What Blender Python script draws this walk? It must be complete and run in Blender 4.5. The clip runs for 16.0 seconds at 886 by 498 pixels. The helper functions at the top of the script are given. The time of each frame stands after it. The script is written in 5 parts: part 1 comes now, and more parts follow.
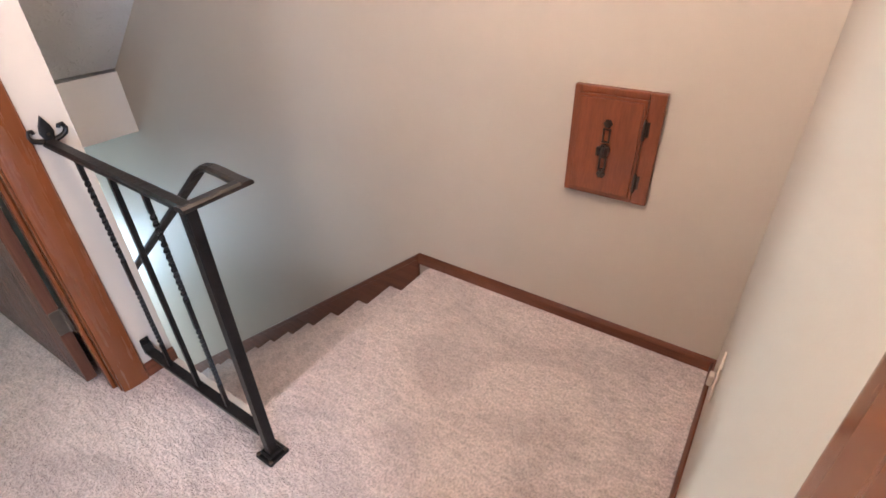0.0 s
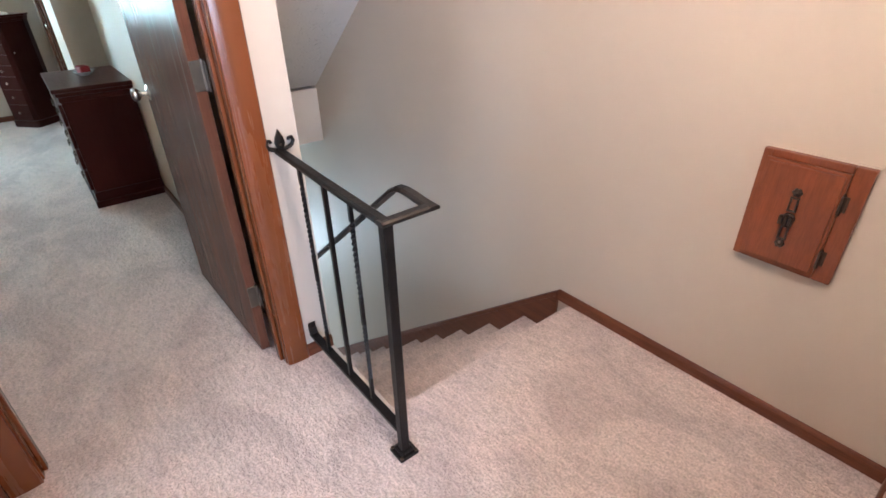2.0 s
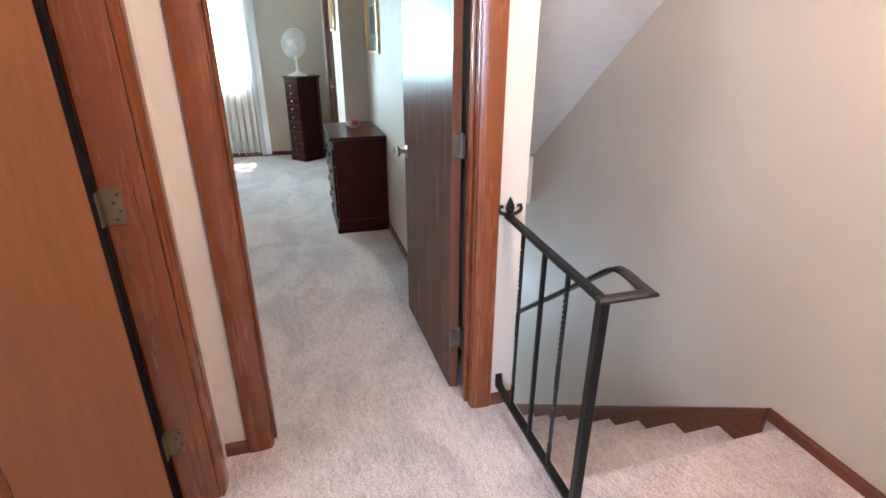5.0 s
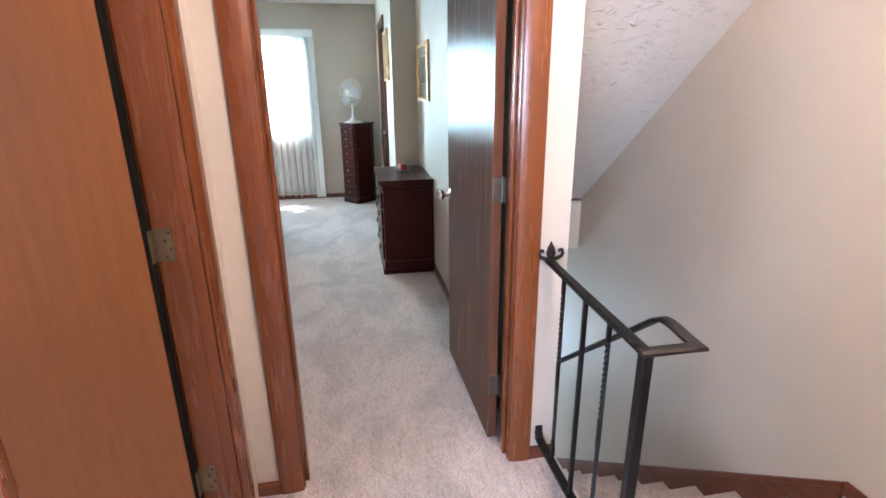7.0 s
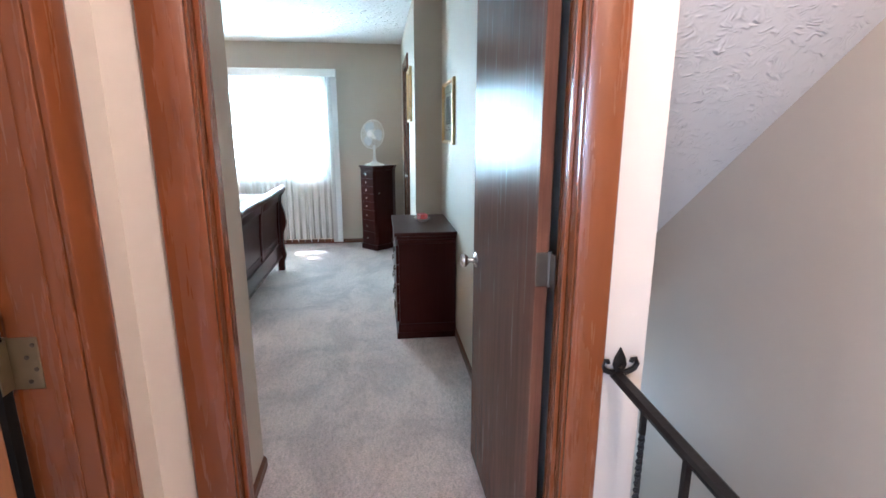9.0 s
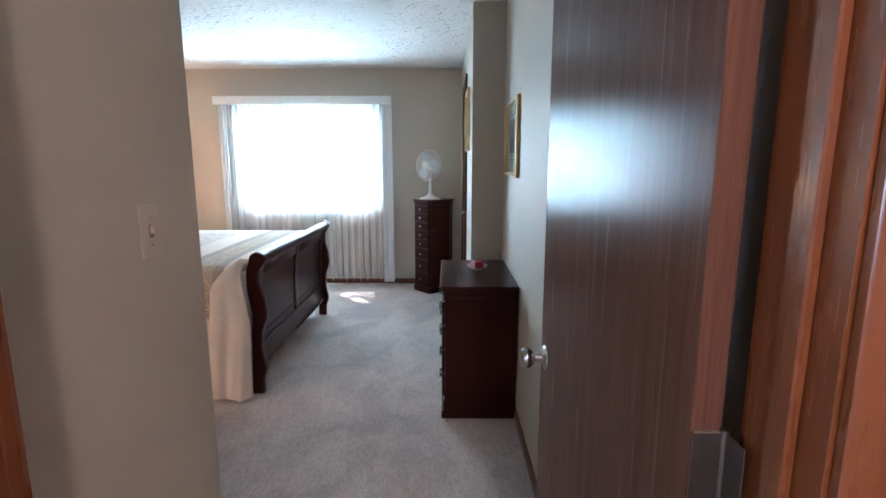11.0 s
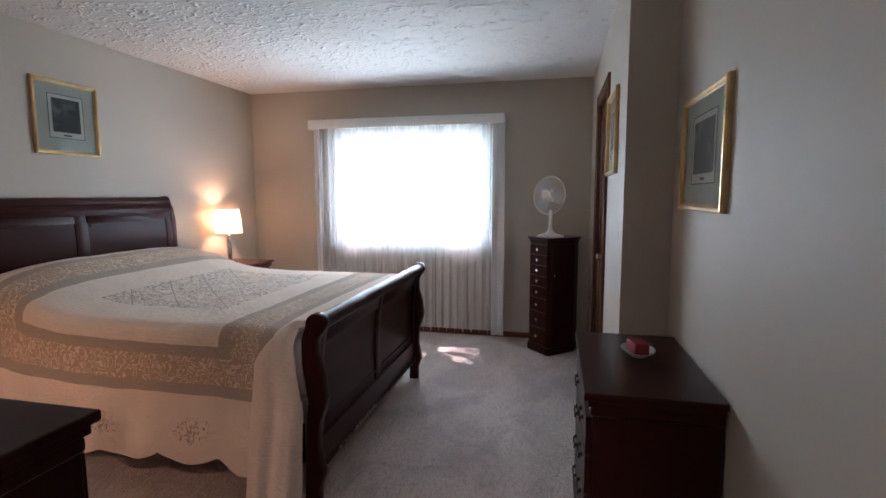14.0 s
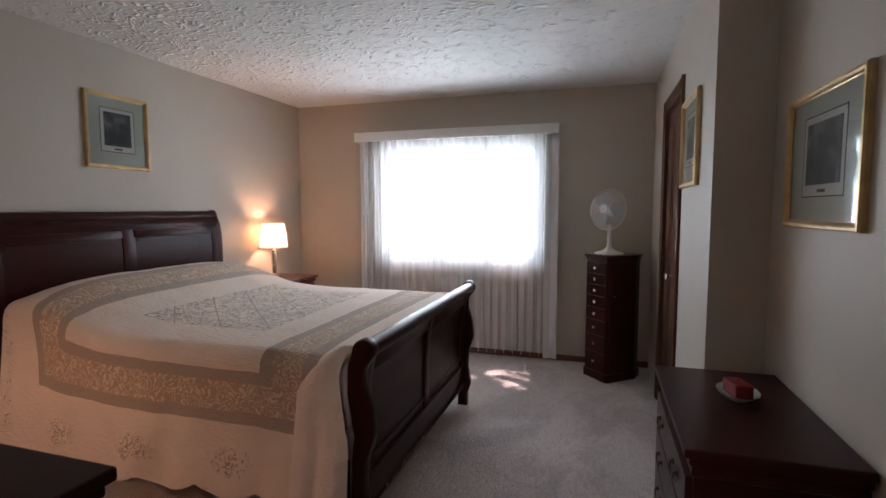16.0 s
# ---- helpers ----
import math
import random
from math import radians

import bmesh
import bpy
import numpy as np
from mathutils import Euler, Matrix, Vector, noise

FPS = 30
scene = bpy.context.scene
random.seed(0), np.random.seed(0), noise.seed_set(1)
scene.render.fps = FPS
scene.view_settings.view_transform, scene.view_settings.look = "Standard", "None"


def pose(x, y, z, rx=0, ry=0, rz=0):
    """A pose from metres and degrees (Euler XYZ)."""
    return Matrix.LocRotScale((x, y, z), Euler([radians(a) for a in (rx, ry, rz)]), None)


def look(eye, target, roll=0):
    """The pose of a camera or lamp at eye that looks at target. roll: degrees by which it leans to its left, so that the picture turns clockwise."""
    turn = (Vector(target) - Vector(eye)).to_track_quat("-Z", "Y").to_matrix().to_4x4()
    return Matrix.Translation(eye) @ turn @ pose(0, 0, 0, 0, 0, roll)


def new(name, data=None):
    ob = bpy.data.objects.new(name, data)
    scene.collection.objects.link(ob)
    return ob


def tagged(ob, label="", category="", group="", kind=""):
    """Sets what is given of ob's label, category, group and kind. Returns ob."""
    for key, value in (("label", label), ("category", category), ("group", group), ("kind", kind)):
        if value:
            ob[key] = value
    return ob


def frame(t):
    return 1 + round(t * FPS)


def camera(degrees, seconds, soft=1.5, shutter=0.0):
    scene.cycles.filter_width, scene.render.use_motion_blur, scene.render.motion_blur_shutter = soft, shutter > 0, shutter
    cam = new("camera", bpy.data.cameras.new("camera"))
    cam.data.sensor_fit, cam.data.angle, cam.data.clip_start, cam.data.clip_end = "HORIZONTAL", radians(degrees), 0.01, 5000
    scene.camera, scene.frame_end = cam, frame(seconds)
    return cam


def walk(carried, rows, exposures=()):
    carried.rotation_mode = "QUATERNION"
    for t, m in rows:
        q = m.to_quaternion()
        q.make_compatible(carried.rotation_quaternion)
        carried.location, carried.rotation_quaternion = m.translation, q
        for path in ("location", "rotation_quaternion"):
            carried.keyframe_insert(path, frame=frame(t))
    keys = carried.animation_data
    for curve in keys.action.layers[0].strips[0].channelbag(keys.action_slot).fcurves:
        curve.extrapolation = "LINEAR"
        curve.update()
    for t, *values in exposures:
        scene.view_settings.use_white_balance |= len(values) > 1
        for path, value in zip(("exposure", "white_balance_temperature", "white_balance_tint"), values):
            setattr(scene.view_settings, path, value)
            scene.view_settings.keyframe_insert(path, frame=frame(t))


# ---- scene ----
cam = camera(83.5, 16.0, soft=1.6)
# seconds, x, y, z, yaw, pitch, roll
ROWS = [
    (0.0, 0.077, 0.297, 1.286, 35.32, -32.91, -1.98),
    (0.5, 0.070, 0.273, 1.303, 37.65, -32.26, -1.91),
    (1.0, 0.058, 0.247, 1.319, 41.84, -31.44, -1.59),
    (1.5, 0.049, 0.217, 1.335, 47.02, -30.67, -1.41),
    (2.0, 0.043, 0.187, 1.352, 51.67, -29.80, -1.13),
    (2.5, 0.041, 0.160, 1.367, 55.59, -28.72, -0.75),
    (3.0, 0.046, 0.128, 1.383, 59.75, -27.71, -0.54),
    (3.5, 0.051, 0.097, 1.391, 64.20, -26.50, -0.26),
    (4.0, 0.061, 0.071, 1.401, 68.02, -25.27, -0.03),
    (4.5, 0.071, 0.052, 1.414, 71.16, -24.03, 0.11),
    (5.0, 0.077, 0.039, 1.425, 73.83, -22.82, 0.21),
    (7.5, 0.067, 0.104, 1.419, 80.71, -16.54, -0.23),
    (8.0, -0.122, 0.131, 1.407, 81.37, -15.19, 0.35),
    (8.5, -0.299, 0.157, 1.414, 82.15, -14.43, 0.10),
    (9.0, -0.440, 0.178, 1.419, 82.83, -13.35, 0.07),
    (9.2, -0.488, 0.190, 1.418, 83.15, -12.69, 0.01),
    (11.5, -1.291, 0.302, 1.407, 93.00, -9.43, -0.15),
    (12.0, -1.454, 0.296, 1.402, 95.50, -8.93, -0.36),
    (12.5, -1.652, 0.258, 1.404, 97.12, -8.22, -0.14),
    (13.0, -1.814, 0.233, 1.407, 98.20, -7.63, -0.23),
    (13.5, -1.956, 0.206, 1.399, 100.31, -6.96, -0.17),
    (14.0, -2.098, 0.157, 1.392, 102.77, -6.26, -0.16),
    (14.5, -2.177, 0.088, 1.398, 104.02, -5.85, -0.28),
    (15.0, -2.245, 0.056, 1.397, 105.28, -5.32, -0.10),
    (15.5, -2.276, 0.015, 1.392, 106.06, -4.91, -0.12),
    (16.0, -2.290, 0.027, 1.394, 107.38, -4.66, -0.11),
]
EXPOSURES = [(0.0, 3.20, 6050, 19), (5.0, 3.40, 5850, 19), (7.5, 3.46, 5800, 20), (9.2, 3.24, 5600, 21), (11.5, 2.52, 5800, 28), (13.0, 1.95, 6150, 36), (14.5, 1.58, 6600, 42), (16.0, 1.4, 6850, 44)]
walk(cam, [(t, pose(x, y, z, 90 + pitch, 0, yaw) @ pose(0, 0, 0, 0, 0, roll)) for t, x, y, z, yaw, pitch, roll in ROWS], EXPOSURES)

# ---------------------------------------------------------------- plan (metres)
HALL_X = -1.496          # hall face of the wall with the bedroom door
WALL_T = 0.115
RIGHT_X = 0.135          # landing wall with the outlet
STAIR_Y = 1.771          # long stairwell wall
SIDE_Y = 0.809           # stairwell's inner wall
LEFT_Y = -0.338          # hall wall with the other door
DOOR_L, DOOR_R = -0.172, 0.613
BED_R = 0.693            # bedroom wall with the print
CLOSET_Y = 0.468
CLOSET_X = -4.577
ENTRY_Y, ENTRY_X = -0.356, -2.403
HEAD_Y = -2.996          # wall behind the bed
WIN_X = -6.890           # window wall
CEIL = 2.445
NOSE_X = -1.03           # top stair nosing
RISE, RUN = 0.196, 0.245
SLOPE_X, SLOPE_Z, SLOPE_K = -3.39, 0.62, 0.795

# ---------------------------------------------------------------- light
world = bpy.data.worlds.new("sky")
scene.world = world
world.use_nodes = True
wn = world.node_tree.nodes
sky = wn.new("ShaderNodeTexSky")
sky.sky_type, sky.sun_disc = "NISHITA", False
sky.sun_elevation, sky.sun_rotation = radians(63), radians(-81)
world.node_tree.links.new(sky.outputs[0], wn["Background"].inputs[0])
wn["Background"].inputs[1].default_value = 0.05


def lamp(name, kind, m, energy, colour, size=0.1, size_y=None, spread=180):
    data = bpy.data.lights.new(name, kind)
    data.energy, data.color = energy, colour
    if kind == "AREA":
        data.size = size
        if size_y:
            data.shape, data.size_y = "RECTANGLE", size_y
        data.spread = radians(spread)
    elif kind == "SUN":
        data.angle = size
    else:
        data.shadow_soft_size = size
    ob = new(name, data)
    ob.matrix_world = m
    return ob


sun = lamp("sun", "SUN", look((-9.6, -1.2, 7.2), (-6.05, -0.62, 0)), 5.0, (1.0, 0.95, 0.87), radians(0.5))
hall_lamp = lamp("hall_ceiling_bulb", "POINT", pose(-0.36, 0.64, 2.30), 8.2, (1.0, 0.79, 0.62), 0.07)
bedside_bulb = lamp("bedside_bulb", "POINT", pose(-6.2, -2.84, 1.16), 4.6, (1.0, 0.66, 0.40), 0.03)
# added bulb, out of view, for the warm light on the quilt's near side
added_bulb = lamp("added_lamp_bulb", "POINT", pose(-2.64, -2.38, 1.262), 6.2, (1.0, 0.66, 0.40), 0.03)
study_sky = lamp("back_window_daylight", "AREA", look((2.68, -1.5, 1.45), (-1.2, 1.0, 0.4)), 15.0, (0.60, 0.79, 1.0), 1.1, 1.1)
side_room_sky = lamp("side_room_daylight", "AREA", look((-0.45, -3.04, 1.45), (-1.1, 0.2, 0.5)), 7.0, (0.88, 0.93, 1.0), 1.1, 1.1)
lower_sky = lamp("lower_window_daylight", "AREA", look((-5.36, 1.29, -1.4), (-2.0, 1.6, -0.3)), 7.0, (0.64, 0.88, 0.98), 0.7, 0.9)

# ---------------------------------------------------------------- materials


def material(name):
    m = bpy.data.materials.new(name)
    m.use_nodes = True
    return m, m.node_tree.nodes, m.node_tree.links, m.node_tree.nodes["Principled BSDF"]


def tex_noise(nodes, links, scale, detail=4, rough=0.55, coords="Object", stretch=None, distortion=0.0):
    co = nodes.new("ShaderNodeTexCoord")
    n = nodes.new("ShaderNodeTexNoise")
    n.inputs["Scale"].default_value, n.inputs["Detail"].default_value = scale, detail
    n.inputs["Roughness"].default_value, n.inputs["Distortion"].default_value = rough, distortion
    src = co.outputs[coords]
    if stretch:
        mp = nodes.new("ShaderNodeMapping")
        mp.inputs["Scale"].default_value = stretch
        links.new(src, mp.inputs[0])
        src = mp.outputs[0]
    links.new(src, n.inputs["Vector"])
    return n


def ramp(nodes, links, src, stops):
    r = nodes.new("ShaderNodeValToRGB")
    while len(r.color_ramp.elements) < len(stops):
        r.color_ramp.elements.new(0.5)
    for el, (p, c) in zip(r.color_ramp.elements, stops):
        el.position, el.color = p, (*c, 1) if len(c) == 3 else c
    links.new(src, r.inputs[0])
    return r


def bump(nodes, links, height, strength, distance, bsdf, under=None):
    b = nodes.new("ShaderNodeBump")
    b.inputs["Strength"].default_value, b.inputs["Distance"].default_value = strength, distance
    links.new(height, b.inputs["Height"])
    if under:
        links.new(under, b.inputs["Normal"])
    links.new(b.outputs[0], bsdf.inputs["Normal"])
    return b.outputs[0]


def mixed(nodes, links, fac, a, b, mode="MIX"):
    m = nodes.new("ShaderNodeMix")
    m.data_type, m.blend_type = "RGBA", mode
    for sock, v in ((m.inputs[0], fac), (m.inputs[6], a), (m.inputs[7], b)):
        if isinstance(v, (int, float)):
            sock.default_value = v
        elif isinstance(v, tuple):
            sock.default_value = (*v, 1)
        else:
            links.new(v, sock)
    return m.outputs[2]


def scaled(c, k):
    return tuple(min(1.0, v * k) for v in c)


def paint(name, colour, rough=0.6):
    m, n, l, p = material(name)
    big = tex_noise(n, l, 0.9, 3)
    col = ramp(n, l, big.outputs[0], [(0.3, scaled(colour, 0.95)), (0.7, scaled(colour, 1.03))])
    l.new(col.outputs[0], p.inputs["Base Color"])
    p.inputs["Roughness"].default_value = rough
    fine = tex_noise(n, l, 260, 3)
    u = bump(n, l, fine.outputs[0], 0.12, 0.002, p)
    mid = tex_noise(n, l, 5, 2)
    bump(n, l, mid.outputs[0], 0.05, 0.01, p, u)
    return m


def carpet(name, dark, light):
    m, n, l, p = material(name)
    tuft = tex_noise(n, l, 150, 4, 0.7, stretch=(1.0, 0.7, 1.0))
    clump = tex_noise(n, l, 46, 4, 0.7, stretch=(0.6, 1.0, 1.0), distortion=0.5)
    track = tex_noise(n, l, 3.0, 4, 0.6, stretch=(0.7, 1.0, 1.0), distortion=0.9)
    a = ramp(n, l, tuft.outputs[0], [(0.34, dark), (0.60, light)])
    b = ramp(n, l, clump.outputs[0], [(0.36, (0.80, 0.79, 0.78)), (0.56, (1.0, 1.0, 1.0))])
    c = ramp(n, l, track.outputs[0], [(0.40, (0.77, 0.765, 0.78)), (0.58, (1.0, 1.0, 1.0))])
    x = mixed(n, l, 1.0, a.outputs[0], b.outputs[0], "MULTIPLY")
    x = mixed(n, l, 1.0, x, c.outputs[0], "MULTIPLY")
    l.new(x, p.inputs["Base Color"])
    p.inputs["Roughness"].default_value = 1.0
    p.inputs["Specular IOR Level"].default_value = 0.1
    p.inputs["Sheen Weight"].default_value = 0.4
    u = bump(n, l, tuft.outputs[0], 0.8, 0.012, p)
    bump(n, l, clump.outputs[0], 0.8, 0.03, p, u)
    return m


def wood(name, dark, light, rough=0.35, grain=(1, 1, 14), scale=6.0, coat=0.0, contrast=0.5, spec=0.45, fine=1.0, ior=1.5):
    """Grain runs along the axis with the smallest of the three stretch numbers."""
    m, n, l, p = material(name)
    streak = tex_noise(n, l, scale, 6, 0.6, stretch=grain, distortion=0.7)
    pore = tex_noise(n, l, scale * 9, 3, 0.7, stretch=grain)
    wear = tex_noise(n, l, scale * 2, 4, 0.6, stretch=grain)
    a = ramp(n, l, streak.outputs[0], [(0.5 - contrast * 0.5, dark), (0.5 + contrast * 0.35, light)])
    b = ramp(n, l, pore.outputs[0], [(0.35, (0.72, 0.70, 0.68)), (0.6, (1, 1, 1))])
    x = mixed(n, l, 0.7 * fine, a.outputs[0], b.outputs[0], "MULTIPLY")
    l.new(x, p.inputs["Base Color"])
    r = ramp(n, l, wear.outputs[0], [(0.3, (rough * (1 - 0.2 * fine),) * 3), (0.7, (min(1, rough * (1 + 0.3 * fine)),) * 3)])
    l.new(r.outputs[0], p.inputs["Roughness"])
    p.inputs["Coat Weight"].default_value = coat
    p.inputs["Specular IOR Level"].default_value = spec
    p.inputs["IOR"].default_value = ior
    p.inputs["Coat Roughness"].default_value = 0.15
    bump(n, l, pore.outputs[0], 0.10 * fine, 0.002, p)
    return m


def plain(name, colour, rough=0.5, metal=0.0, wear=0.08, bumpy=0.0, bump_scale=90):
    m, n, l, p = material(name)
    t = tex_noise(n, l, 14, 5)
    c = ramp(n, l, t.outputs[0], [(0.3, scaled(colour, 1 - wear)), (0.7, scaled(colour, 1 + wear))])
    l.new(c.outputs[0], p.inputs["Base Color"])
    r = ramp(n, l, t.outputs[0], [(0.3, (max(0.02, rough * 0.85),) * 3), (0.75, (min(1, rough * 1.2),) * 3)])
    l.new(r.outputs[0], p.inputs["Roughness"])
    p.inputs["Metallic"].default_value = metal
    if bumpy:
        f = tex_noise(n, l, bump_scale, 4)
        bump(n, l, f.outputs[0], bumpy, 0.003, p)
    return m


def stomped(name, colour, depth=0.022, size=27):
    """Brush-stomped plaster with raised crow's-foot strokes."""
    m, n, l, p = material(name)
    p.inputs["Base Color"].default_value = (*colour, 1)
    p.inputs["Roughness"].default_value = 0.75
    warp = tex_noise(n, l, 3.2, 3, 0.6)
    co = n.new("ShaderNodeTexCoord")
    add = n.new("ShaderNodeVectorMath")
    add.operation = "MULTIPLY_ADD"
    l.new(warp.outputs["Color"], add.inputs[0])
    add.inputs[1].default_value = (0.35, 0.35, 0.35)
    l.new(co.outputs["Object"], add.inputs[2])
    mus = n.new("ShaderNodeTexNoise")
    mus.noise_type = "RIDGED_MULTIFRACTAL"
    mus.inputs["Scale"].default_value, mus.inputs["Detail"].default_value = size, 2.2
    mp = n.new("ShaderNodeMapping")
    mp.inputs["Scale"].default_value = (1.5, 0.6, 1.0)
    l.new(add.outputs[0], mp.inputs[0])
    l.new(mp.outputs[0], mus.inputs["Vector"])
    mask = tex_noise(n, l, 15, 2)
    k = ramp(n, l, mask.outputs[0], [(0.34, (0, 0, 0)), (0.56, (1, 1, 1))])
    h = mixed(n, l, 1.0, mus.outputs[0], k.outputs[0], "MULTIPLY")
    u = bump(n, l, h, 1.0, depth, p)
    fine = tex_noise(n, l, 60, 3)
    bump(n, l, fine.outputs[0], 0.12, 0.004, p, u)
    return m


def clear(name, tint=(1, 1, 1)):
    m, n, l, p = material(name)
    n.remove(p)
    tr = n.new("ShaderNodeBsdfTransparent")
    tr.inputs[0].default_value = (*tint, 1)
    gl = n.new("ShaderNodeBsdfGlossy")
    gl.inputs["Roughness"].default_value = 0.02
    fr = n.new("ShaderNodeFresnel")
    fr.inputs[0].default_value = 1.45
    mx = n.new("ShaderNodeMixShader")
    l.new(fr.outputs[0], mx.inputs[0])
    l.new(tr.outputs[0], mx.inputs[1])
    l.new(gl.outputs[0], mx.inputs[2])
    l.new(mx.outputs[0], n["Material Output"].inputs[0])
    return m


def sheer(name, colour, see):
    m, n, l, p = material(name)
    n.remove(p)
    tr = n.new("ShaderNodeBsdfTransparent")
    tl = n.new("ShaderNodeBsdfTranslucent")
    df = n.new("ShaderNodeBsdfDiffuse")
    tl.inputs[0].default_value = df.inputs[0].default_value = (*colour, 1)
    a, b = n.new("ShaderNodeMixShader"), n.new("ShaderNodeMixShader")
    a.inputs[0].default_value = 0.82
    l.new(tl.outputs[0], a.inputs[1])
    l.new(df.outputs[0], a.inputs[2])
    weave = tex_noise(n, l, 40, 3, stretch=(1, 1, 0.05))
    r = ramp(n, l, weave.outputs[0], [(0.3, (see - 0.04,) * 3), (0.7, (see + 0.04,) * 3)])
    l.new(r.outputs[0], b.inputs[0])
    l.new(a.outputs[0], b.inputs[1])
    l.new(tr.outputs[0], b.inputs[2])
    l.new(b.outputs[0], n["Material Output"].inputs[0])
    return m


WALL = paint("greige wall paint", (0.50, 0.442, 0.368))
OFFWHITE = paint("off-white wall paint", (0.54, 0.490, 0.425))
HEADER_WHITE = paint("white header paint", (0.80, 0.79, 0.77))
CEILING = stomped("stomped ceiling plaster", (0.74, 0.73, 0.71), 0.040, 21)
SLOPE_PLASTER = stomped("lightly stomped plaster", (0.72, 0.71, 0.69), 0.011, 40)
CARPET = carpet("beige carpet", (0.52, 0.425, 0.390), (0.90, 0.765, 0.71))
TRIM = wood("stained red-brown trim", (0.142, 0.040, 0.012), (0.196, 0.060, 0.018), 0.27, (7, 7, 0.5), 2.5, 0.3, 1.3, 0.5, 0.12)
TRIM_X = wood("stained red-brown trim along x", (0.085, 0.022, 0.009), (0.165, 0.050, 0.020), 0.34, (1, 14, 14), 3.0, 0.2)
TRIM_Y = wood("stained red-brown trim along y", (0.085, 0.022, 0.009), (0.165, 0.050, 0.020), 0.34, (14, 1, 14), 3.0, 0.2)
DOORWOOD = wood("dark brown door veneer", (0.080, 0.034, 0.022), (0.165, 0.076, 0.050), 0.225, (11, 11, 0.35), 3.0, 0.0, 0.8, 0.4, 0.9, 1.12)
# teal specular tint puts the garden's green into the door's reflections
DOORWOOD.node_tree.nodes["Principled BSDF"].inputs["Specular Tint"].default_value = (0.48, 0.86, 0.82, 1)
DOORWARM = wood("warm brown door veneer", (0.205, 0.070, 0.018), (0.275, 0.098, 0.028), 0.36, (16, 16, 0.8), 2.5, 0.15, 0.9, 0.45, 0.5)
PANELWOOD = wood("orange-brown varnished wood", (0.15, 0.037, 0.012), (0.235, 0.066, 0.022), 0.36, (10, 10, 1), 3.0, 0.3)
CHERRY = wood("dark cherry furniture finish", (0.033, 0.0070, 0.0060), (0.045, 0.0100, 0.0085), 0.30, (1, 9, 9), 4.0, 0.0, 0.9, 0.13, 0.2)
CHERRY_Z = wood("dark cherry finish upright", (0.033, 0.0070, 0.0060), (0.045, 0.0100, 0.0085), 0.30, (9, 9, 1), 4.0, 0.0, 0.9, 0.13, 0.2)
CHERRY_RED = wood("red cherry furniture top", (0.055, 0.013, 0.008), (0.12, 0.032, 0.018), 0.22, (1, 9, 9), 4.0, 0.4)
IRON = plain("blackened wrought iron", (0.020, 0.018, 0.017), 0.42, 0.7, 0.25, 0.35, 60)
WORN = plain("worn iron edge", (0.085, 0.078, 0.072), 0.38, 0.95, 0.4, 0.3, 70)
BRASS = plain("dull aged brass", (0.28, 0.22, 0.135), 0.48, 1.0, 0.25)
HINGE_GREY = plain("tarnished hinge metal", (0.20, 0.175, 0.145), 0.45, 1.0, 0.2)
BRONZE = plain("dark bronze", (0.085, 0.066, 0.050), 0.38, 0.9, 0.3, 0.3, 120)
PEWTER = plain("aged bronze with worn highlights", (0.075, 0.058, 0.046), 0.34, 0.9, 0.5, 0.3, 160)
NICKEL = plain("brushed nickel", (0.55, 0.53, 0.50), 0.25, 1.0, 0.06)
WHITE = plain("white plastic", (0.76, 0.76, 0.74), 0.4, 0, 0.03)
IVORY = plain("ivory plastic", (0.53, 0.455, 0.375), 0.4, 0, 0.03)
VINYL = plain("white window vinyl", (0.80, 0.80, 0.78), 0.4, 0, 0.03)
GOLD = plain("gilded frame wood", (0.56, 0.375, 0.17), 0.34, 0.5, 0.2, 0.1, 60)
MAT_BOARD = plain("pale grey-green mat board", (0.42, 0.44, 0.37), 0.9, 0, 0.04)
MAT_LINE = plain("white mat board", (0.55, 0.54, 0.48), 0.9, 0, 0.03)
INK = plain("dark line", (0.05, 0.05, 0.045), 0.8)
GLASS = clear("picture glass")
PANE = clear("window glass")
SHEER = sheer("white sheer fabric", (0.90, 0.91, 0.93), 0.66)
DENSE = sheer("white blind fabric", (0.90, 0.91, 0.92), 0.28)
WAX = plain("red wax", (0.26, 0.006, 0.010), 0.6, 0, 0.15)
# near-black, painted in for the shade of the hinge gap and outlet slots
GAP_SHADE = plain("painted gap shade", (0.008, 0.007, 0.006), 0.95)
GAP_SHADE.node_tree.nodes["Principled BSDF"].inputs["Specular IOR Level"].default_value = 0.05


def print_art(name, tones, scale):
    m, n, l, p = material(name)
    t = tex_noise(n, l, scale, 6, 0.65, distortion=0.8)
    c = ramp(n, l, t.outputs[0], [(0.3, tones[0]), (0.5, tones[1]), (0.68, tones[2])])
    l.new(c.outputs[0], p.inputs["Base Color"])
    p.inputs["Roughness"].default_value = 0.8
    return m


ART = print_art("dark landscape print", ((0.03, 0.035, 0.035), (0.075, 0.085, 0.08), (0.20, 0.19, 0.18)), 9)

# ---------------------------------------------------------------- mesh helpers


def bm_box(x0, x1, y0, y1, z0, z1, bevel=0.0, seg=1):
    bm = bmesh.new()
    bmesh.ops.create_cube(bm, size=1)
    for v in bm.verts:
        v.co = Vector(((x0 + x1) / 2 + v.co.x * (x1 - x0), (y0 + y1) / 2 + v.co.y * (y1 - y0), (z0 + z1) / 2 + v.co.z * (z1 - z0)))
    if bevel:
        bmesh.ops.bevel(bm, geom=bm.edges[:], offset=bevel, segments=seg, affect="EDGES", profile=0.6)
    return bm


